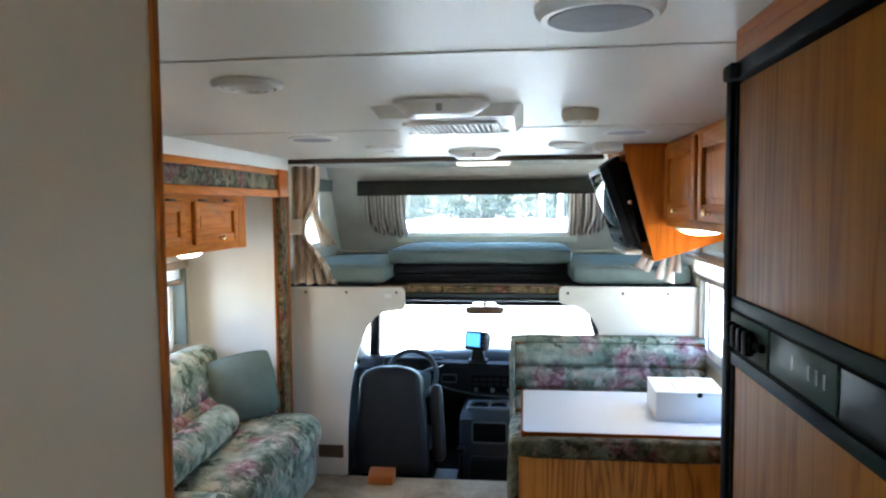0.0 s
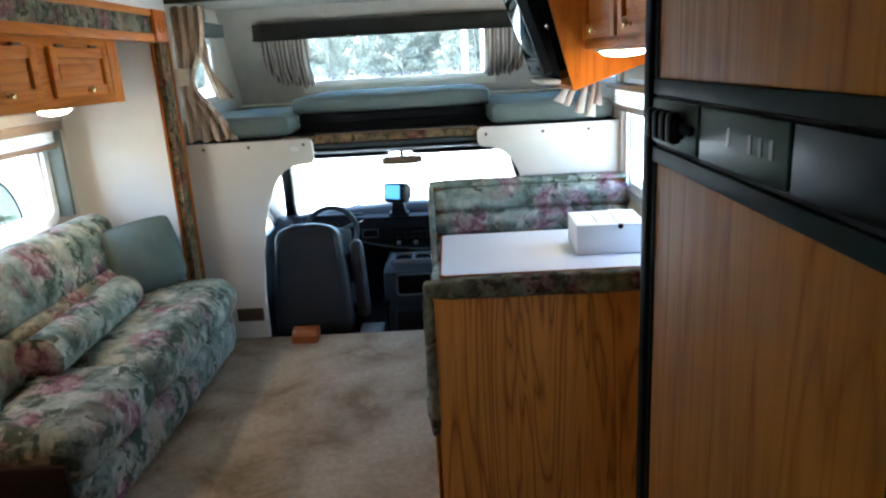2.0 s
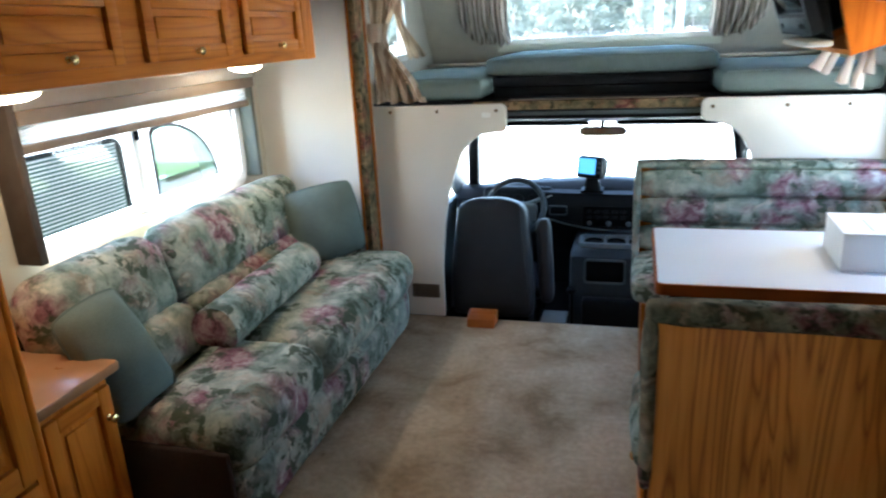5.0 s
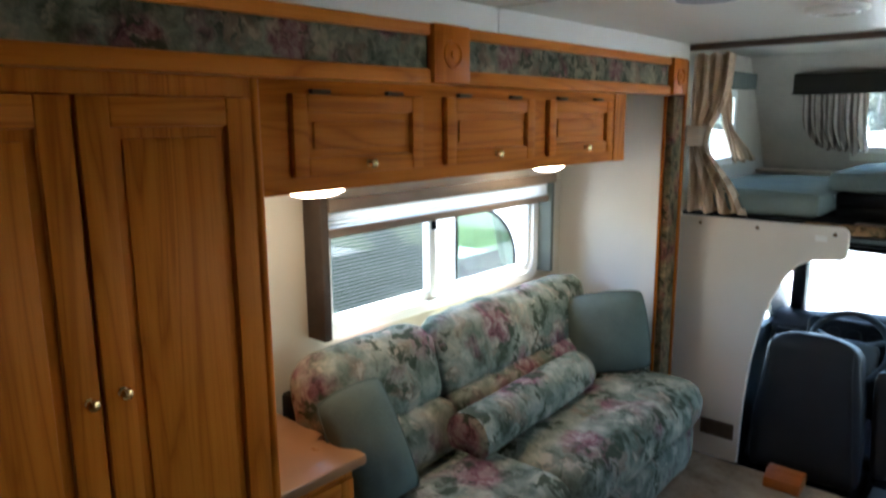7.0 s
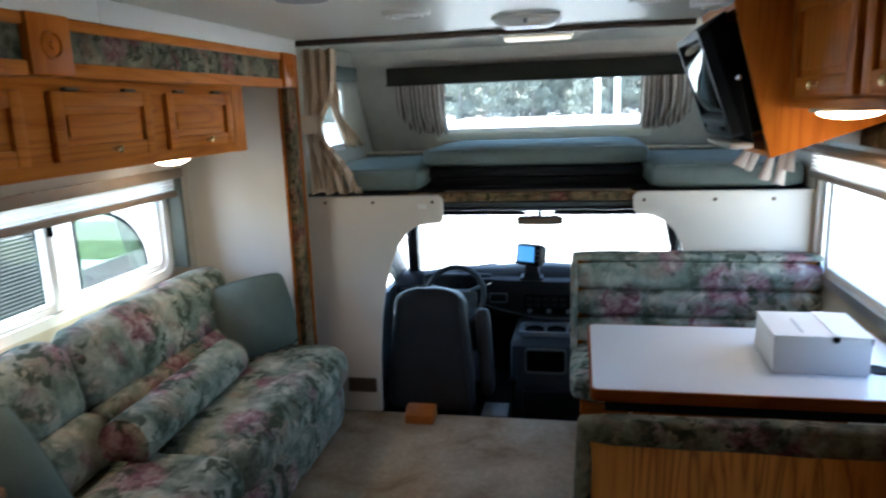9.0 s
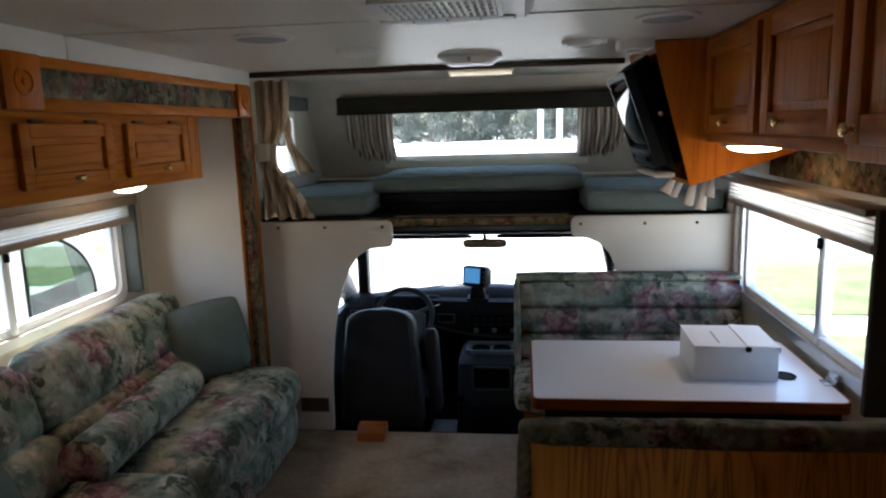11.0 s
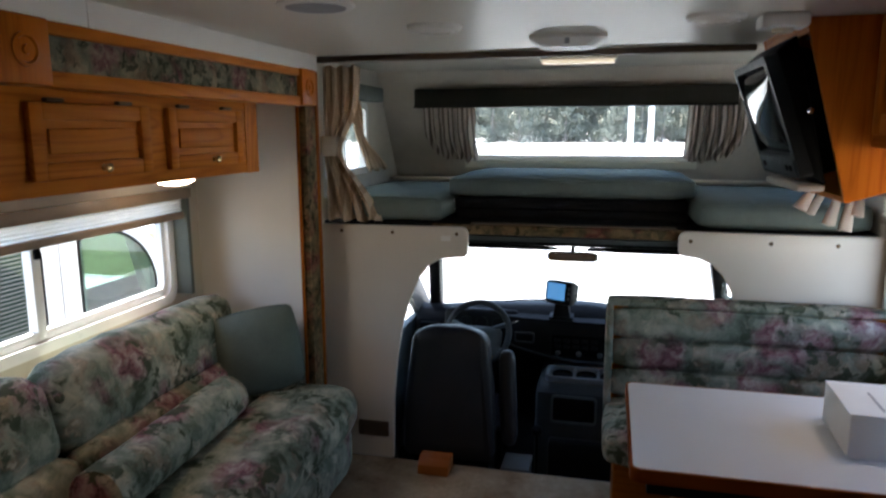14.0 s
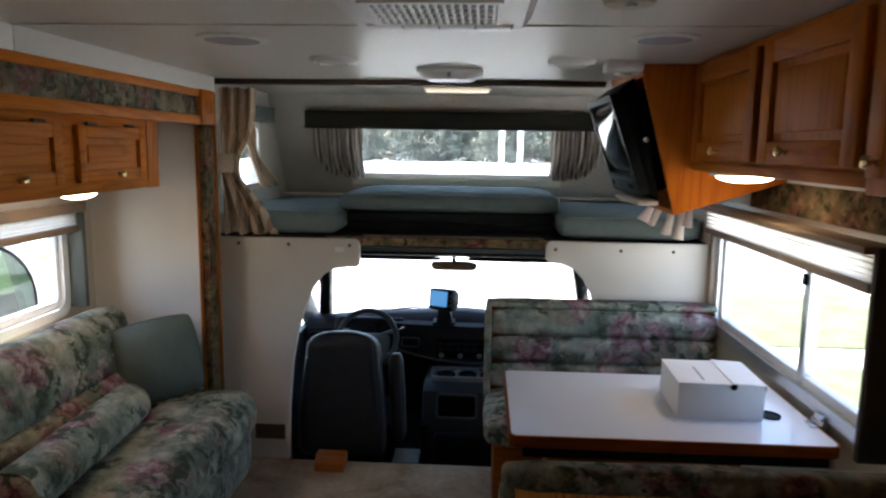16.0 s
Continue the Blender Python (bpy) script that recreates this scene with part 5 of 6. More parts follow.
# ---- right overhead cabinets ----
RC = 0.945
oc = thing("overhead_cabinet", (1.1, 2.8, 1.55), "oak overhead cabinet with two panelled doors and brass knobs", "cabinet")
part("body", box(RC, X1 - 0.002, 2.245, 3.455, 1.550, CEIL - 0.002, 0.004), OAK_Y, oc)
part("bottom_rail", box(RC - 0.006, RC + 0.02, 2.245, 3.425, 1.546, 1.578, 0.004), OAK_Y, oc)
for y0, y1, ky in ((2.842, 3.395, 3.12), (2.292, 2.794, 2.61)):
    panel_door(oc, RC, -1, y0, y1, 1.585, 1.905, 0.058, knob_at=(ky, 1.617))
oc2 = thing("overhead_cabinet", (1.1, 1.8, 1.55), "plain oak overhead cabinet next to the refrigerator", "cabinet")
part("body", box(RC - 0.02, X1 - 0.002, 1.345, 2.242, 1.535, CEIL - 0.002, 0.004), OAK_Z, oc2)
panel_door(oc2, RC - 0.02, -1, 1.42, 2.21, 1.57, 1.905, 0.058, knob_at=(2.17, 1.60))

# ---- television in its tilted corner cabinet ----
tvc = thing("tv_cabinet", (1.05, 3.6, 1.38), "honey oak cabinet panel angled round the television", "tv cabinet")
TVY = 3.462
part("side_panel", prism([(0.745, CEIL - 0.002), (0.895, 1.375), (X1 - 0.002, 1.505), (X1 - 0.002, CEIL - 0.002)], 1, TVY, TVY + 0.016, 0.002), OAK_FRESH, tvc, "slanted honey oak side panel")
part("side_panel", prism([(0.745, CEIL - 0.002), (0.895, 1.375), (X1 - 0.002, 1.505), (X1 - 0.002, CEIL - 0.002)], 1, 4.06, 4.076, 0.002), OAK_FRESH, tvc)
part("shelf", prism([(0.897, 1.377), (1.0, 1.407), (X1 - 0.004, 1.507), (X1 - 0.004, 1.525), (0.897, 1.393)], 1, TVY + 0.017, 4.058), OAK_X, tvc)
part("top_rail", prism([(0.747, CEIL - 0.003), (0.760, 1.885), (0.79, 1.885), (0.79, CEIL - 0.003)], 1, TVY + 0.017, 4.058), OAK_Y, tvc)
tv = thing("television", (0.85, 3.76, 1.40), "black tube television tilted down in the corner cabinet", "television")
TM = Matrix(((0.941, 0, -0.338, 0.7175), (0, 1, 0, 3.765), (0.338, 0, 0.941, 1.634), (0, 0, 0, 1)))   # screen tilted down to the aisle
part("case", join(prism([(0.672, 1.832), (0.806, 1.450), (0.852, 1.424), (0.734, 1.886)], 1, 3.497, 4.033, 0.012),
                  prism([(0.740, 1.860), (0.845, 1.450), (1.02, 1.52), (0.96, 1.80)], 1, 3.56, 3.98, 0.02)), BLACK_TRIM, tv)
part("bezel", moved(ring(rounded(-0.275, 0.275, -0.200, 0.200, 0.018), rounded(-0.246, 0.246, -0.122, 0.176, 0.03), 0, -0.010, 0.030), TM), DASH, tv)
bm = bmesh.new()
gx = [[bm.verts.new((0.012 - 0.045 * max(0, (1 - (2 * i / 14 - 1) ** 2) * (1 - (2 * j / 10 - 1) ** 2)) ** 0.6, -0.25 + 0.50 * i / 14, -0.124 + 0.302 * j / 10)) for j in range(11)] for i in range(15)]
for a, b in zip(gx, gx[1:]):
    for j in range(10):
        bm.faces.new((a[j], b[j], b[j + 1], a[j + 1]))
part("screen", moved(bm, TM), SCREEN, tv, "dark bulging glass screen")
part("control_panel", moved(box(-0.014, -0.009, -0.25, 0.25, -0.190, -0.134, 0.004), TM), CAB_DARK, tv, "dark grey strip below the screen")
for ky in (-0.20, -0.15, 0.18):
    part("button", moved(box(-0.018, -0.013, ky - 0.014, ky + 0.014, -0.172, -0.152, 0.002), TM), BLACK_TRIM, tv)
part("side_screw", lathe([(0.010, 0), (0.010, 0.004), (0.001, 0.006)], Matrix.Translation((0.785, 3.497, 1.655)) @ pose(0, 0, 0, 90, 0, 0), 12), STEEL, tv, "small bright screw")
part("cloth_pad", soft(0.765, 0.850, 3.505, 3.95, 1.406, 1.428, 0.010, 0.003, 0.003), STOWED, tv, "pale cloth pad under the set")

# ---- right window ----
sliding_window("window_2", X1, -1, *WR, 3.24, "sliding window beside the table, lawn outside", ALU)
sh = thing("window_shade", (1.24, 3.4, 1.2), "ivory pleated shade drawn up over the dinette window", "window shade")
part("valance", box(X1 - 0.115, X1 - 0.002, 2.70, 4.135, 1.351, 1.372, 0.004), BROWN_RAIL, sh, "brown valance board")
pleated(sh, X1 - 0.065, -1, 2.70, 4.12, 1.266, 1.350, 5)
part("bottom_rail", box(X1 - 0.080, X1 - 0.050, 2.73, 4.12, 1.238, 1.266, 0.005), BROWN_RAIL, sh, "tan bottom rail")
part("side_board", box(X1 - 0.030, X1 - 0.002, 4.125, 4.150, 0.80, 1.345, 0.003), WHITE_METAL, sh, "pale side track")
part("side_board", box(X1 - 0.09, X1 - 0.002, 2.672, 2.698, 0.78, 1.372, 0.003), TAUPE, sh, "dark side board")
built("trim_border", box(X1 - 0.007, X1 - 0.001, 2.30, 3.78, 1.374, 1.504), FLORAL_BROWN, "floral fabric strip on the wall under the cabinets")

# ---- dinette ----
fb = thing("dinette_bench", (0.73, 3.9, 0), "floral upholstered dinette bench with a channelled back", "bench", "dinette benches")
part("base", box(0.25, X1 - 0.005, 3.66, 4.11, 0.0, 0.345, 0.004), DARK_OAK, fb)
part("seat_cushion", soft(0.215, X1 - 0.01, 3.62, 4.03, 0.348, 0.475, 0.045, 0.012, 0.005, 11), FLORAL, fb)
part("back_board", box(0.222, X1 - 0.02, 4.10, 4.155, 0.30, 0.872, 0.006), OAK_Z, fb)
for k in range(4):
    z0 = 0.338 + k * 0.131
    z1 = z0 + 0.128
    part("back_channel", soft(0.235, X1 - 0.012, 4.040 - 0.008 * (k == 0), 4.110, z0 - 0.004, z1, 0.040, 0.010, 0.005, 12, k * 2.0), FLORAL, fb)
part("top_roll", soft(0.212, X1 - 0.012, 4.050, 4.160, 0.864, 0.897, 0.016, 0.003, 0.002, 10), FLORAL, fb)
part("side_strip", soft(0.205, 0.235, 4.040, 4.158, 0.36, 0.885, 0.013, 0.002, 0.001, 8), FLORAL, fb)

nb = thing("dinette_bench", (0.73, 2.6, 0), "oak-backed dinette bench with a floral padded top edge", "bench", "dinette benches")
part("back_panel", box(0.262, X1 - 0.008, 2.345, 2.362, 0.0, 0.840, 0.003), OAK_VENEER, nb, "plain oak back panel with strong grain")
part("back_core", box(0.265, X1 - 0.008, 2.363, 2.396, 0.05, 0.838, 0.003), OAK_Z, nb)
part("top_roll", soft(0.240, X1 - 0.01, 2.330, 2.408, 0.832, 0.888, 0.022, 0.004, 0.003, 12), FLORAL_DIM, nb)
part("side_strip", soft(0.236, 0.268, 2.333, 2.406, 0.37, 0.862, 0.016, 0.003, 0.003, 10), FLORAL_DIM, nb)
part("seat_cushion", soft(0.225, X1 - 0.01, 2.41, 2.86, 0.348, 0.475, 0.045, 0.012, 0.005, 11), FLORAL, nb)
part("back_cushion", soft(0.24, X1 - 0.02, 2.400, 2.470, 0.47, 0.83, 0.03, 0.01, 0.004, 10), FLORAL, nb)
part("base", box(0.255, X1 - 0.006, 2.456, 2.86, 0.0, 0.345, 0.004), DARK_OAK, nb)
part("kick_trim", box(0.245, 0.254, 2.40, 2.86, 0.0, 0.36, 0.003), OAK_Y, nb)
part("knob", lathe(KNOB, pose(0.245, 2.62, 0.28, 0, -90, 0), 12), BRASS, nb, "small brass knob")

tb = thing("dinette_table", (0.75, 3.19, 0), "white laminate dinette table with an oak edge", "table")
part("tabletop", prism(rounded(0.283, 1.262, 2.858, 3.478, 0.022), 2, 0.722, 0.7485), LAMINATE, tb, "glossy white laminate top")
part("edge", ring(rounded(0.275, 1.268, 2.850, 3.486, 0.028), rounded(0.283, 1.262, 2.858, 3.478, 0.022), 2, 0.711, 0.7475), RED_OAK, tb, "dark red oak edge band")
# black box puts the dark gap under the table edge into colour
part("under_top_shade", box(0.32, 1.25, 2.885, 3.455, 0.665, 0.7210, 0.003), DASH, tb, "black box standing in for the shade under the top")
part("leg", join(box(0.42, 0.47, 3.10, 3.28, 0.02, 0.665, 0.008), box(0.36, 0.56, 3.06, 3.32, 0.0, 0.022, 0.008)), DARK_OAK, tb)
part("wall_hinge", join(box(1.270, 1.297, 2.99, 3.05, 0.710, 0.785, 0.004), box(1.240, 1.275, 2.995, 3.045, 0.749, 0.754, 0.001), rod((1.272, 2.985, 0.758), (1.272, 3.055, 0.758), 0.007)), STEEL, tb, "metal wall hinge")
cup = thing("coaster", (1.145, 3.085, 0.749), "small black oval tray on the table behind the box", "tray")
part("dish", moved(lathe([(0.034, 0), (0.036, 0.004), (0.030, 0.005), (0.028, 0.002), (0.001, 0.002)], None, 20), Matrix.Translation((1.145, 3.085, 0.749)) @ Matrix.Diagonal((1, 1.1, 1, 1))), BLACK_TRIM, cup)

cbx = thing("cardboard_box", (0.975, 3.16, 0.749), "white cardboard box with a closed flap on the table", "box")
CB = Matrix.Translation((0.974, 3.160, 0.7495)) @ pose(0, 0, 0, 0, 0, -2)
part("carton", moved(box(-0.140, 0.131, -0.128, 0.128, 0.0, 0.118, 0.002), CB), CARDBOARD, cbx)
part("lid", moved(prism([(-0.1415, 0.1185), (0.035, 0.1195), (0.036, 0.1215), (-0.1415, 0.1210)], 1, -0.129, 0.129), CB), CARDBOARD, cbx)
part("flap", moved(prism([(0.030, 0.1225), (0.134, 0.1190), (0.134, 0.100), (0.1365, 0.100), (0.1365, 0.1210), (0.030, 0.1250)], 1, -0.131, 0.131), CB), CARDBOARD, cbx)
part("hand_hole", moved(lathe([(0.011, 0), (0.011, 0.002), (0.001, 0.0025)], None, 14), CB @ Matrix.Translation((0.034, -0.1285, 0.113)) @ pose(0, 0, 0, 90, 0, 0)), BLACK_TRIM, cbx, "dark thumb hole")
part("print_bar", moved(box(-0.055, -0.048, -0.09, 0.05, 0.1215, 0.1220), CB), GREY_MESH, cbx, "thin grey line of print")
# thin tan sheet paints the shade on the carton's right side
part("shaded_side", moved(box(0.1315, 0.1325, -0.126, 0.126, 0.004, 0.098), CB), PANEL, cbx, "tan sheet that tones this side for shade")

# ---- ceiling fittings ----
def round_vent(x, y, r, drop, label, centre=GREY_MESH, slats=0, name="ceiling_vent"):
    t = thing(name, (x, y, CEIL - drop), label, "ceiling vent", "round ceiling vents")
    z = CEIL - 0.0005
    part("rim", lathe([(r, z), (r * 0.99, z - drop * 0.5), (r * 0.90, z - drop), (r * 0.80, z - drop), (r * 0.76, z - drop * 0.45), (0.002, z - drop * 0.4)], Matrix.Translation((x, y, 0)), 32), WHITE_PLASTIC, t)
    if slats:
        part("throat", lathe([(r * 0.75, z - drop * 0.46), (0.001, z - drop * 0.47)], Matrix.Translation((x, y, 0)), 28), GREY_MESH, t)
        for q in (0.66, 0.42, 0.19):
            part("slat", lathe([(r * (q + 0.06), z - drop * 0.50), (r * (q + 0.08), z - drop * 1.05), (r * (q - 0.06), z - drop * 1.30), (r * (q - 0.08), z - drop * 0.9)], Matrix.Translation((x, y, 0)), 28), WHITE_PLASTIC, t)
    else:
        part("disc", lathe([(r * 0.78, z - drop * 0.5), (r * 0.77, z - drop * 1.05), (r * 0.4, z - drop * 1.18), (0.001, z - drop * 1.2)], Matrix.Translation((x, y, 0)), 32), centre, t)
    return t


round_vent(0.396, 1.166, 0.092, 0.019, "white round ceiling speaker with a grey disc")
round_vent(-0.334, 1.668, 0.080, 0.014, "white round ceiling vent with open louvres", slats=7)
round_vent(-0.575, 2.92, 0.103, 0.010, "white round ceiling fitting with a grey disc")
round_vent(-0.368, 3.378, 0.088, 0.017, "white round ceiling vent with open louvres", slats=7)
round_vent(0.484, 3.39, 0.085, 0.017, "white round ceiling vent with open louvres", slats=7)
round_vent(0.679, 2.873, 0.095, 0.010, "white round ceiling fitting with a grey disc")
sm = thing("smoke_detector", (0.455, 2.255, 1.89), "yellowed cream smoke detector on the ceiling", "smoke detector")
part("case", lathe([(0.055, CEIL - 0.001), (0.055, CEIL - 0.02), (0.048, CEIL - 0.036), (0.03, CEIL - 0.040), (0.001, CEIL - 0.040)], Matrix.Translation((0.455, 2.255, 0)), 28), CREAM_PLASTIC, sm)
part("button", lathe([(0.012, CEIL - 0.0395), (0.010, CEIL - 0.044), (0.001, CEIL - 0.044)], Matrix.Translation((0.455, 2.23, 0)), 12), WHITE_PLASTIC, sm)
al = thing("gas_alarm", (0.66, 3.40, 1.88), "white plastic alarm with a round sensor on the ceiling", "alarm")
part("case", box(0.605, 0.735, 3.36, 3.455, 1.888, CEIL - 0.001, 0.010), WHITE_PLASTIC, al)
part("sensor", lathe([(0.03, 1.8885), (0.028, 1.878), (0.018, 1.876), (0.014, 1.880), (0.001, 1.880)], Matrix.Translation((0.67, 3.405, 0)), 20), CREAM_PLASTIC, al)


def ceiling_light(x, y, label, s=1.0, deep=0.10):
    t = thing("ceiling_light", (x, y, 1.88), label, "ceiling light", "ceiling lights")
    top = rounded(x - 0.135 * s, x + 0.135 * s, y - deep, y + deep, 0.03)
    low = rounded(x - 0.095 * s, x + 0.095 * s, y - deep * 0.75, y + deep * 0.75, 0.04)
    bm = bmesh.new()
    a = [bm.verts.new((u, v, CEIL - 0.002)) for u, v in top]
    b = [bm.verts.new((u, v, CEIL - 0.012)) for u, v in top]
    c = [bm.verts.new((u, v, CEIL - 0.040)) for u, v in low]
    for p, q in ((a, b), (b, c)):
        for i in range(len(p)):
            j = (i + 1) % len(p)
            bm.faces.new((p[i], p[j], q[j], q[i]))
    bm.faces.new(a), bm.faces.new(c)
    bmesh.ops.recalc_face_normals(bm, faces=bm.faces[:])
    part("diffuser", bm, WHITE_PLASTIC, t)
    part("switch", box(x - 0.008, x + 0.008, y - deep - 0.002, y - deep + 0.012, CEIL - 0.034, CEIL - 0.014, 0.003), GREY_MESH, t)
    return t


ceiling_light(0.068, 2.015, "white trapezoid ceiling light, switched off", 0.95, 0.058)
ceiling_light(0.035, 3.76, "white trapezoid ceiling light, switched off")
ac = thing("air_conditioner", (0.09, 2.27, 1.88), "white ceiling air-conditioner grille with louvres", "air conditioner")
AX0, AX1, AY0, AY1, AZ = -0.125, 0.262, 2.105, 2.585, 1.897
bm = bmesh.new()
a = [bm.verts.new((u, v, CEIL - 0.001)) for u, v in rounded(AX0 - 0.025, AX1 + 0.025, AY0 - 0.03, AY1 + 0.03, 0.03)]
b = [bm.verts.new((u, v, AZ)) for u, v in rounded(AX0, AX1, AY0, AY1, 0.025)]
for i in range(len(a)):
    j = (i + 1) % len(a)
    bm.faces.new((a[i], a[j], b[j], b[i]))
bm.faces.new(a), bm.faces.new(b)
bmesh.ops.recalc_face_normals(bm, faces=bm.faces[:])
part("shroud", bm, WHITE_PLASTIC, ac)
part("filter_frame", ring(rounded(AX0 + 0.05, AX1 - 0.05, AY0 + 0.10, AY1 - 0.14, 0.012), rounded(AX0 + 0.062, AX1 - 0.062, AY0 + 0.112, AY1 - 0.152, 0.008), 2, AZ - 0.010, AZ - 0.0005), WHITE_PLASTIC, ac)
part("filter_bed", box(AX0 + 0.06, AX1 - 0.06, AY0 + 0.11, AY1 - 0.15, AZ - 0.003, AZ - 0.0008), GREY_MESH, ac)
for k in range(16):
    xx = AX0 + 0.068 + k * (AX1 - AX0 - 0.136) / 15
    part("grille_bar", box(xx - 0.0030, xx + 0.0030, AY0 + 0.112, AY1 - 0.152, AZ - 0.009, AZ - 0.003), WHITE_PLASTIC, ac)
for k in range(3):
    yy = AY0 + 0.16 + k * 0.055
    part("grille_bar", box(AX0 + 0.064, AX1 - 0.064, yy - 0.003, yy + 0.003, AZ - 0.0088, AZ - 0.0032), WHITE_PLASTIC, ac)
for k in range(4):
    x0 = AX0 + 0.025 + k * 0.0855
    t = part("louvre", box(x0, x0 + 0.078, AY1 - 0.105, AY1 - 0.035, AZ - 0.006, AZ - 0.0006, 0.004), WHITE_PLASTIC, ac)
    part("gap", box(x0 + 0.0785, x0 + 0.0845, AY1 - 0.10, AY1 - 0.04, AZ - 0.0018, AZ - 0.0006), GREY_MESH, t)

# ---- outside ----
GZ = -0.95
bm = bmesh.new()
bmesh.ops.create_grid(bm, x_segments=8, y_segments=8, size=400)
built("ground", moved(bm, Matrix.Translation((0, 0, GZ))), CONCRETE, "pale sunlit concrete lot reaching to the horizon")
for x0, x1, y0, y1 in ((3.2, 60, 7.7, 9.05), (3.2, 60, 9.95, 13.5), (-60, -4.45, 2.0, 16.0)):
    built("lawn", box(x0, x1, y0, y1, GZ - 0.05, GZ + 0.03, 0.02), GRASS, "sunlit grass strip beside the concrete")
hood = thing("engine_hood", (0, 6.2, 0.1), "white hood of the coach below the windscreen", "hood")
part("panel", prism([(5.63, 0.36), (6.1, 0.33), (6.55, 0.22), (6.62, -0.3), (5.63, -0.3)], 0, -0.86, 0.86, 0.05), VAN_WHITE, hood)

van = thing("parked_van", (-3.4, 4.0, GZ), "white parked van close outside the sofa window", "van")
VX = -2.52
W1, W2 = (2.55, 3.93, 0.52, 1.06), (4.17, 4.80, 0.50, 1.08)
def van_side(x0, x1, low):
    return join(box(x0, x1, 1.2, 5.30, GZ + 0.35, low), box(x0, x1, 1.2, W1[0] + 0.04, low, 1.06), box(x0, x1, W1[1] - 0.04, W2[0] + 0.04, low, 1.06),
                box(x0, x1, 1.2, 4.70, 1.06, 1.25), prism([(W2[1] - 0.05, low), (5.28, low), (4.66, 1.06), (W2[1] - 0.22, 1.06)], 0, x0, x1))
part("body", join(van_side(VX - 0.05, VX, 0.52), van_side(VX - 1.8, VX - 1.75, -0.35), prism([(5.30, GZ + 0.35), (6.6, GZ + 0.35), (6.6, 0.05), (6.2, 0.35), (5.30, 0.48)], 0, VX - 1.8, VX, 0.04)), VAN_WHITE, van)
part("roof", box(VX - 1.8, VX, 1.2, 4.70, 1.252, 1.30, 0.02), VAN_WHITE, van)
part("floor_pan", box(VX - 1.75, VX - 0.05, 1.2, 5.3, GZ + 0.35, GZ + 0.45), DASH, van)
part("far_trim", box(VX - 1.745, VX - 1.70, 2.2, 5.1, -0.3, 0.55, 0.01), DASH, van, "dark far door trim")
part("front_seat", soft(VX - 0.75, VX - 0.2, 3.95, 4.45, GZ + 0.46, 0.16, 0.08, 0.02, 0.0), DASH, van, "dark seat")
part("door_trim", box(VX - 0.085, VX - 0.052, 4.05, 5.0, -0.2, 0.74, 0.01), DASH, van, "dark inner door trim")
def van_window(y0, y1, z0, z1, slant=0.0, blind=False):
    pts = rounded(y0, y1, z0, z1, 0.07, 6)
    if slant:
        pts = [(y0, z0), (y1 - 0.04, z0 + 0.05), (y1, z0 + 0.12)] + [(y0 + 0.10 + (y1 - y0 - 0.10) * math.cos(a), z0 + 0.16 + (z1 - z0 - 0.16) * math.sin(a)) for a in [math.pi / 2 * k / 14 for k in range(1, 15)]] + [(y0 + 0.03, z1 - 0.01), (y0, z1 - 0.04)]
        mid = ((y0 + y1) / 2, (z0 + z1) / 2)
        part("door_skin", ring([(mid[0] + (u - mid[0]) * 1.3, mid[1] + (v - mid[1]) * 1.35) for u, v in pts], pts, 0, VX - 0.004, VX + 0.004), VAN_WHITE, van)
    cy, cz = (y0 + y1) / 2, (z0 + z1) / 2
    inner = [(cy + (u - cy) * 0.955, cz + (v - cz) * 0.92) for u, v in pts]
    w = part("window", ring(pts, inner, 0, VX - 0.004, VX + 0.010), BLACK_TRIM, van, "dark window seal")
    if blind:
        n = 25
        for k in range(n):
            z = z0 + 0.03 + (z1 - z0 - 0.06) * k / (n - 1)
            part("slat", moved(box(-0.001, 0.001, y0 + 0.05, y1 - 0.05, -0.0055, 0.0055), Matrix.Translation((VX + 0.012, 0, z)) @ pose(0, 0, 0, 0, 30, 0)), TRAY_GREY, w)
        part("pane", prism(inner, 0, VX + 0.001, VX + 0.003), FRIDGE_PANEL, w)
    else:
        part("pane", prism(inner, 0, VX + 0.001, VX + 0.006), VAN_GLASS, w)
van_window(*W1, 0.0, True)
van_window(*W2, 0.16)
part("handle", soft(VX - 0.002, VX + 0.035, 4.02, 4.13, 0.42, 0.45, 0.012, 0, 0), VAN_WHITE, van)
part("door_seam", box(VX + 0.001, VX + 0.003, 4.045, 4.052, GZ + 0.5, 1.15), GREY_MESH, van)
for yy in (2.0, 5.6):
    wh = part("tyre", lathe([(0.20, -0.11), (0.36, -0.11), (0.38, -0.06), (0.38, 0.06), (0.36, 0.11), (0.20, 0.11)], pose(VX - 0.12, yy, GZ + 0.38, 0, 90, 0), 28), RUBBER, van)
    part("rim", lathe([(0.20, -0.10), (0.20, 0.09), (0.06, 0.10), (0.001, 0.10)], pose(VX - 0.12, yy, GZ + 0.38, 0, 90, 0), 24), ALU, wh)


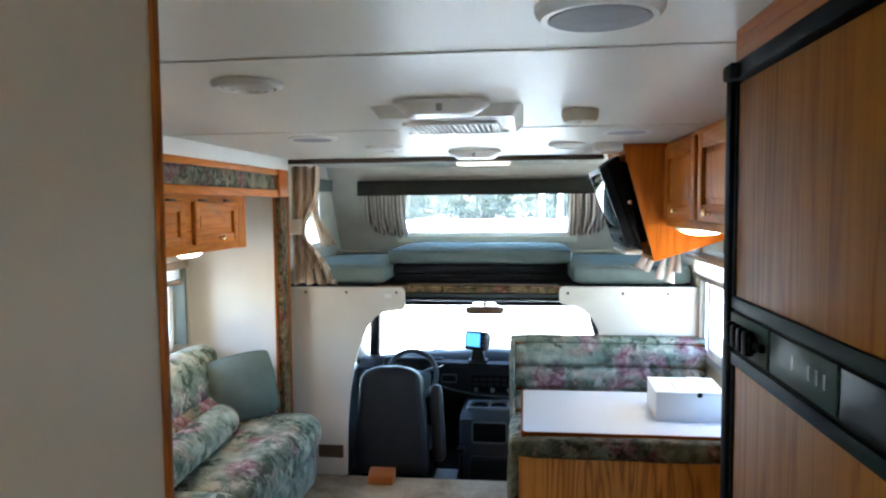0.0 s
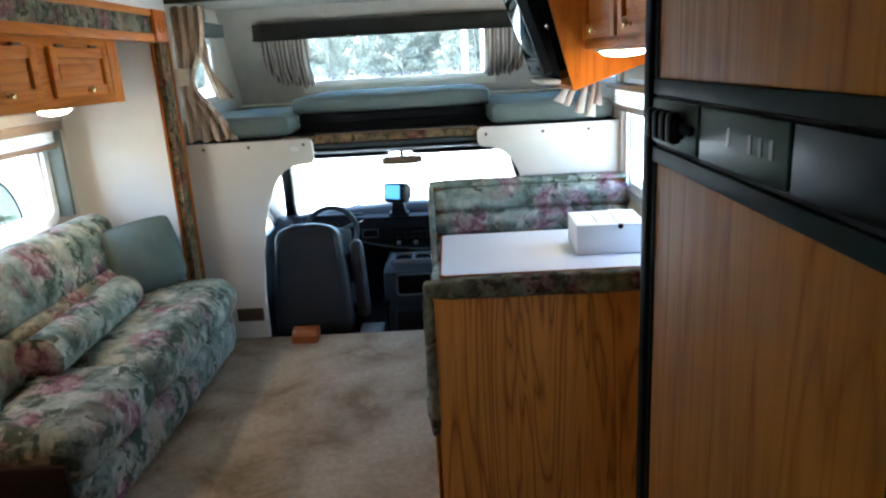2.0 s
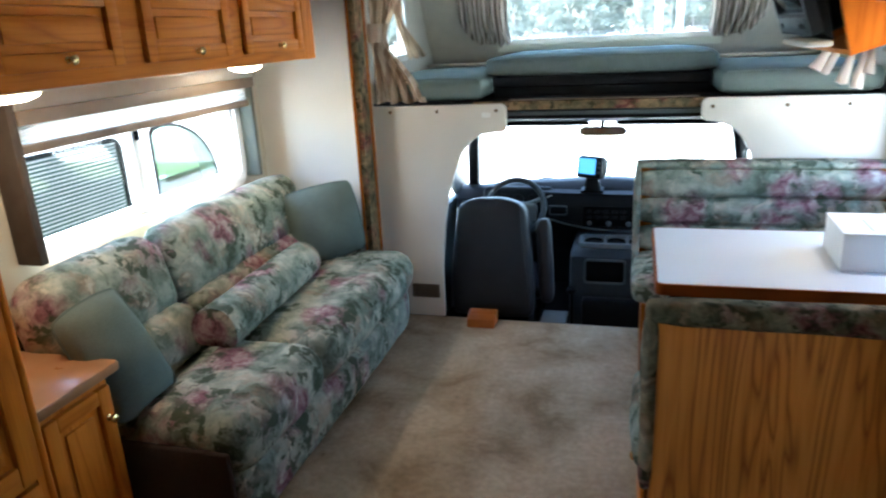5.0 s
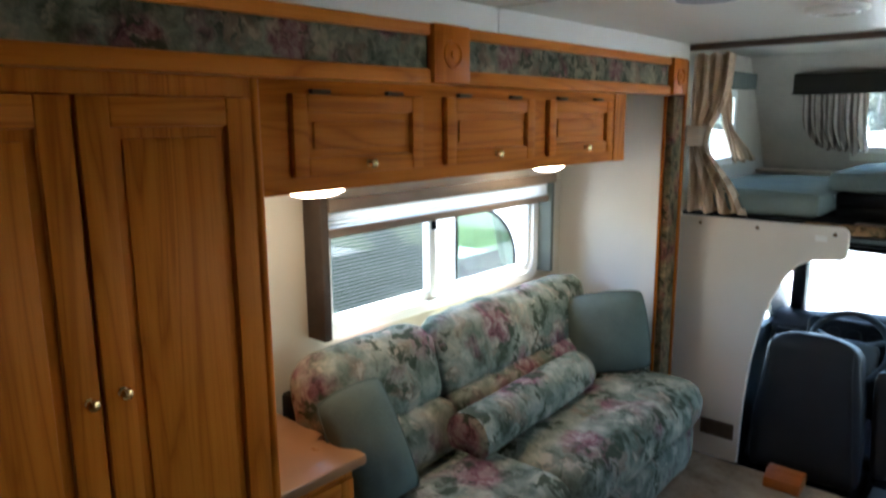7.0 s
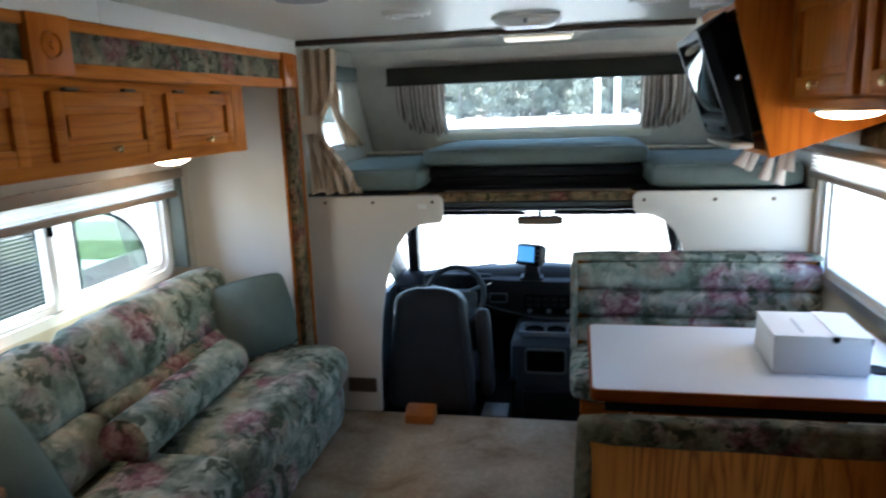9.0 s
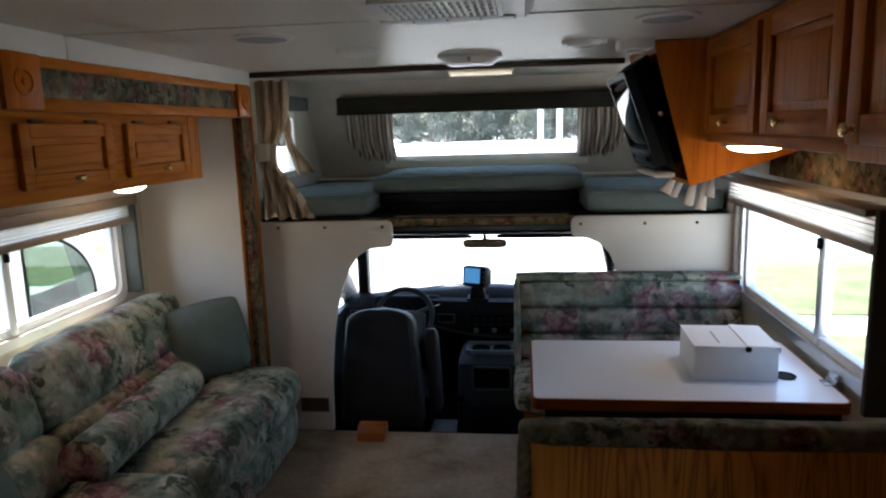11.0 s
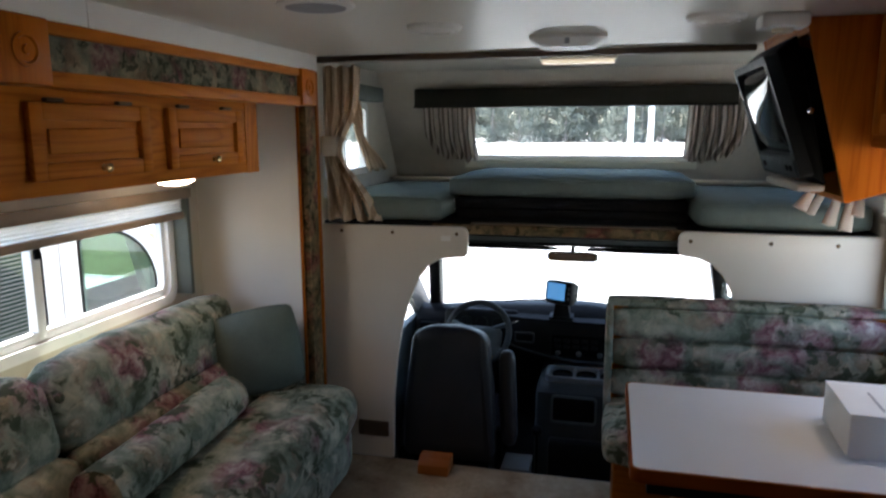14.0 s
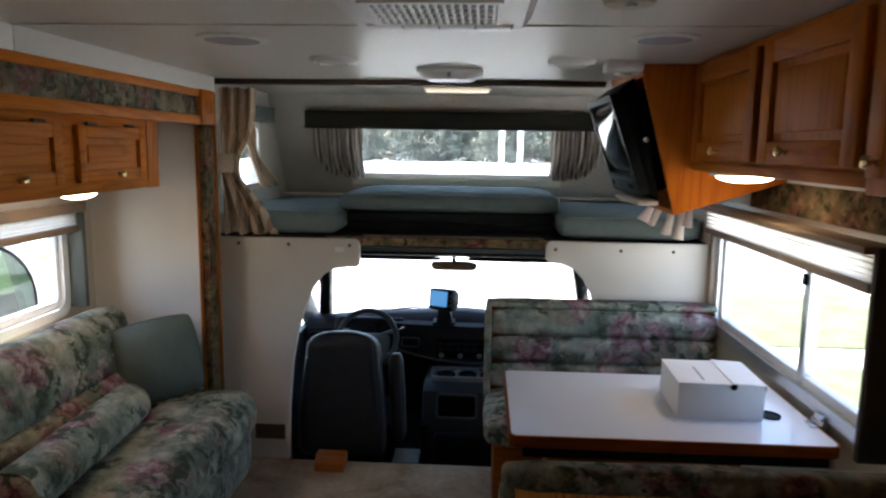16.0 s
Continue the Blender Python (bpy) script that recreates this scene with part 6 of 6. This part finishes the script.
def tree(h, seed):
    rnd = random.Random(seed)
    t = thing("tree", (0, 0, 0), "tall leafy tree at the edge of the lot", "tree", "trees beyond the lot")
    trunk = bmesh.new()
    pts = [Vector((0.10 * math.sin(k * 0.9 + seed), 0.10 * math.cos(k * 1.3), h * 0.9 * k / 8)) for k in range(9)]
    segs = [rod(a, b + (b - a) * 0.05, 0.20 * (1 - k / 9) + 0.03, 8, 0.20 * (1 - (k + 1) / 9) + 0.03) for k, (a, b) in enumerate(zip(pts, pts[1:]))]
    tips = []
    for k in range(30):
        f = rnd.uniform(0.01, 0.95)
        base = Vector((0, 0, h * 0.9 * f))
        a, ln = rnd.uniform(0, 6.283), (1.15 - f) * h * 0.26 + 0.4
        tip = base + Vector((math.cos(a) * ln, math.sin(a) * ln, ln * rnd.uniform(0.0, 0.45)))
        segs.append(rod(base, tip, 0.05 * (1.2 - f) + 0.01, 5, 0.008))
        tips += [base.lerp(tip, s) for s in (0.45, 0.7, 0.9, 1.0)]
    trunk.free()
    part("trunk", join(*segs), BARK, t)
    verts, faces = [], []
    for p in tips:
        for _ in range(26):
            c = p + Vector((rnd.gauss(0, 0.5), rnd.gauss(0, 0.5), rnd.gauss(0, 0.4)))
            q = Euler((rnd.uniform(0, 6), rnd.uniform(0, 6), rnd.uniform(0, 6))).to_matrix()
            s = rnd.uniform(0.12, 0.30)
            i = len(verts)
            verts += [tuple(c + q @ Vector(w)) for w in ((-s, 0, 0), (0, -s * 0.5, 0.02), (s, 0, 0), (0, s * 0.5, 0.02))]
            faces.append((i, i + 1, i + 2, i + 3))
    me = bpy.data.meshes.new("crown")
    me.from_pydata(verts, [], faces)
    me.materials.append(LEAF)
    ob = new("crown", me)
    ob.parent = t
    return t


kinds = [tree(12.0, 3), tree(14.0, 8), tree(10.5, 14)]
rnd = random.Random(5)
for k in range(84):
    x, y = -52 + (k % 28) * 3.9 + (k // 28) * 1.3 + rnd.uniform(-1.4, 1.4), (128, 139, 134)[k // 28] + rnd.uniform(-4, 4)
    src = kinds[k % 3]
    m = pose(x, y, GZ, 0, 0, rnd.uniform(0, 360))
    if k < 3:
        src.matrix_world = m
    else:
        copy_thing(src, m)
for px in (3.0, 5.9):
    t = thing("white_post", (px, 110, GZ), "tall white post at the edge of the lot", "post", "white posts")
    part("shaft", box(px - 0.42, px + 0.42, 109.6, 110.4, GZ, 8.5, 0.05), WHITE_METAL, t)
    part("foot", box(px - 0.6, px + 0.6, 109.4, 110.6, GZ, GZ + 0.5, 0.05), CONCRETE, t)
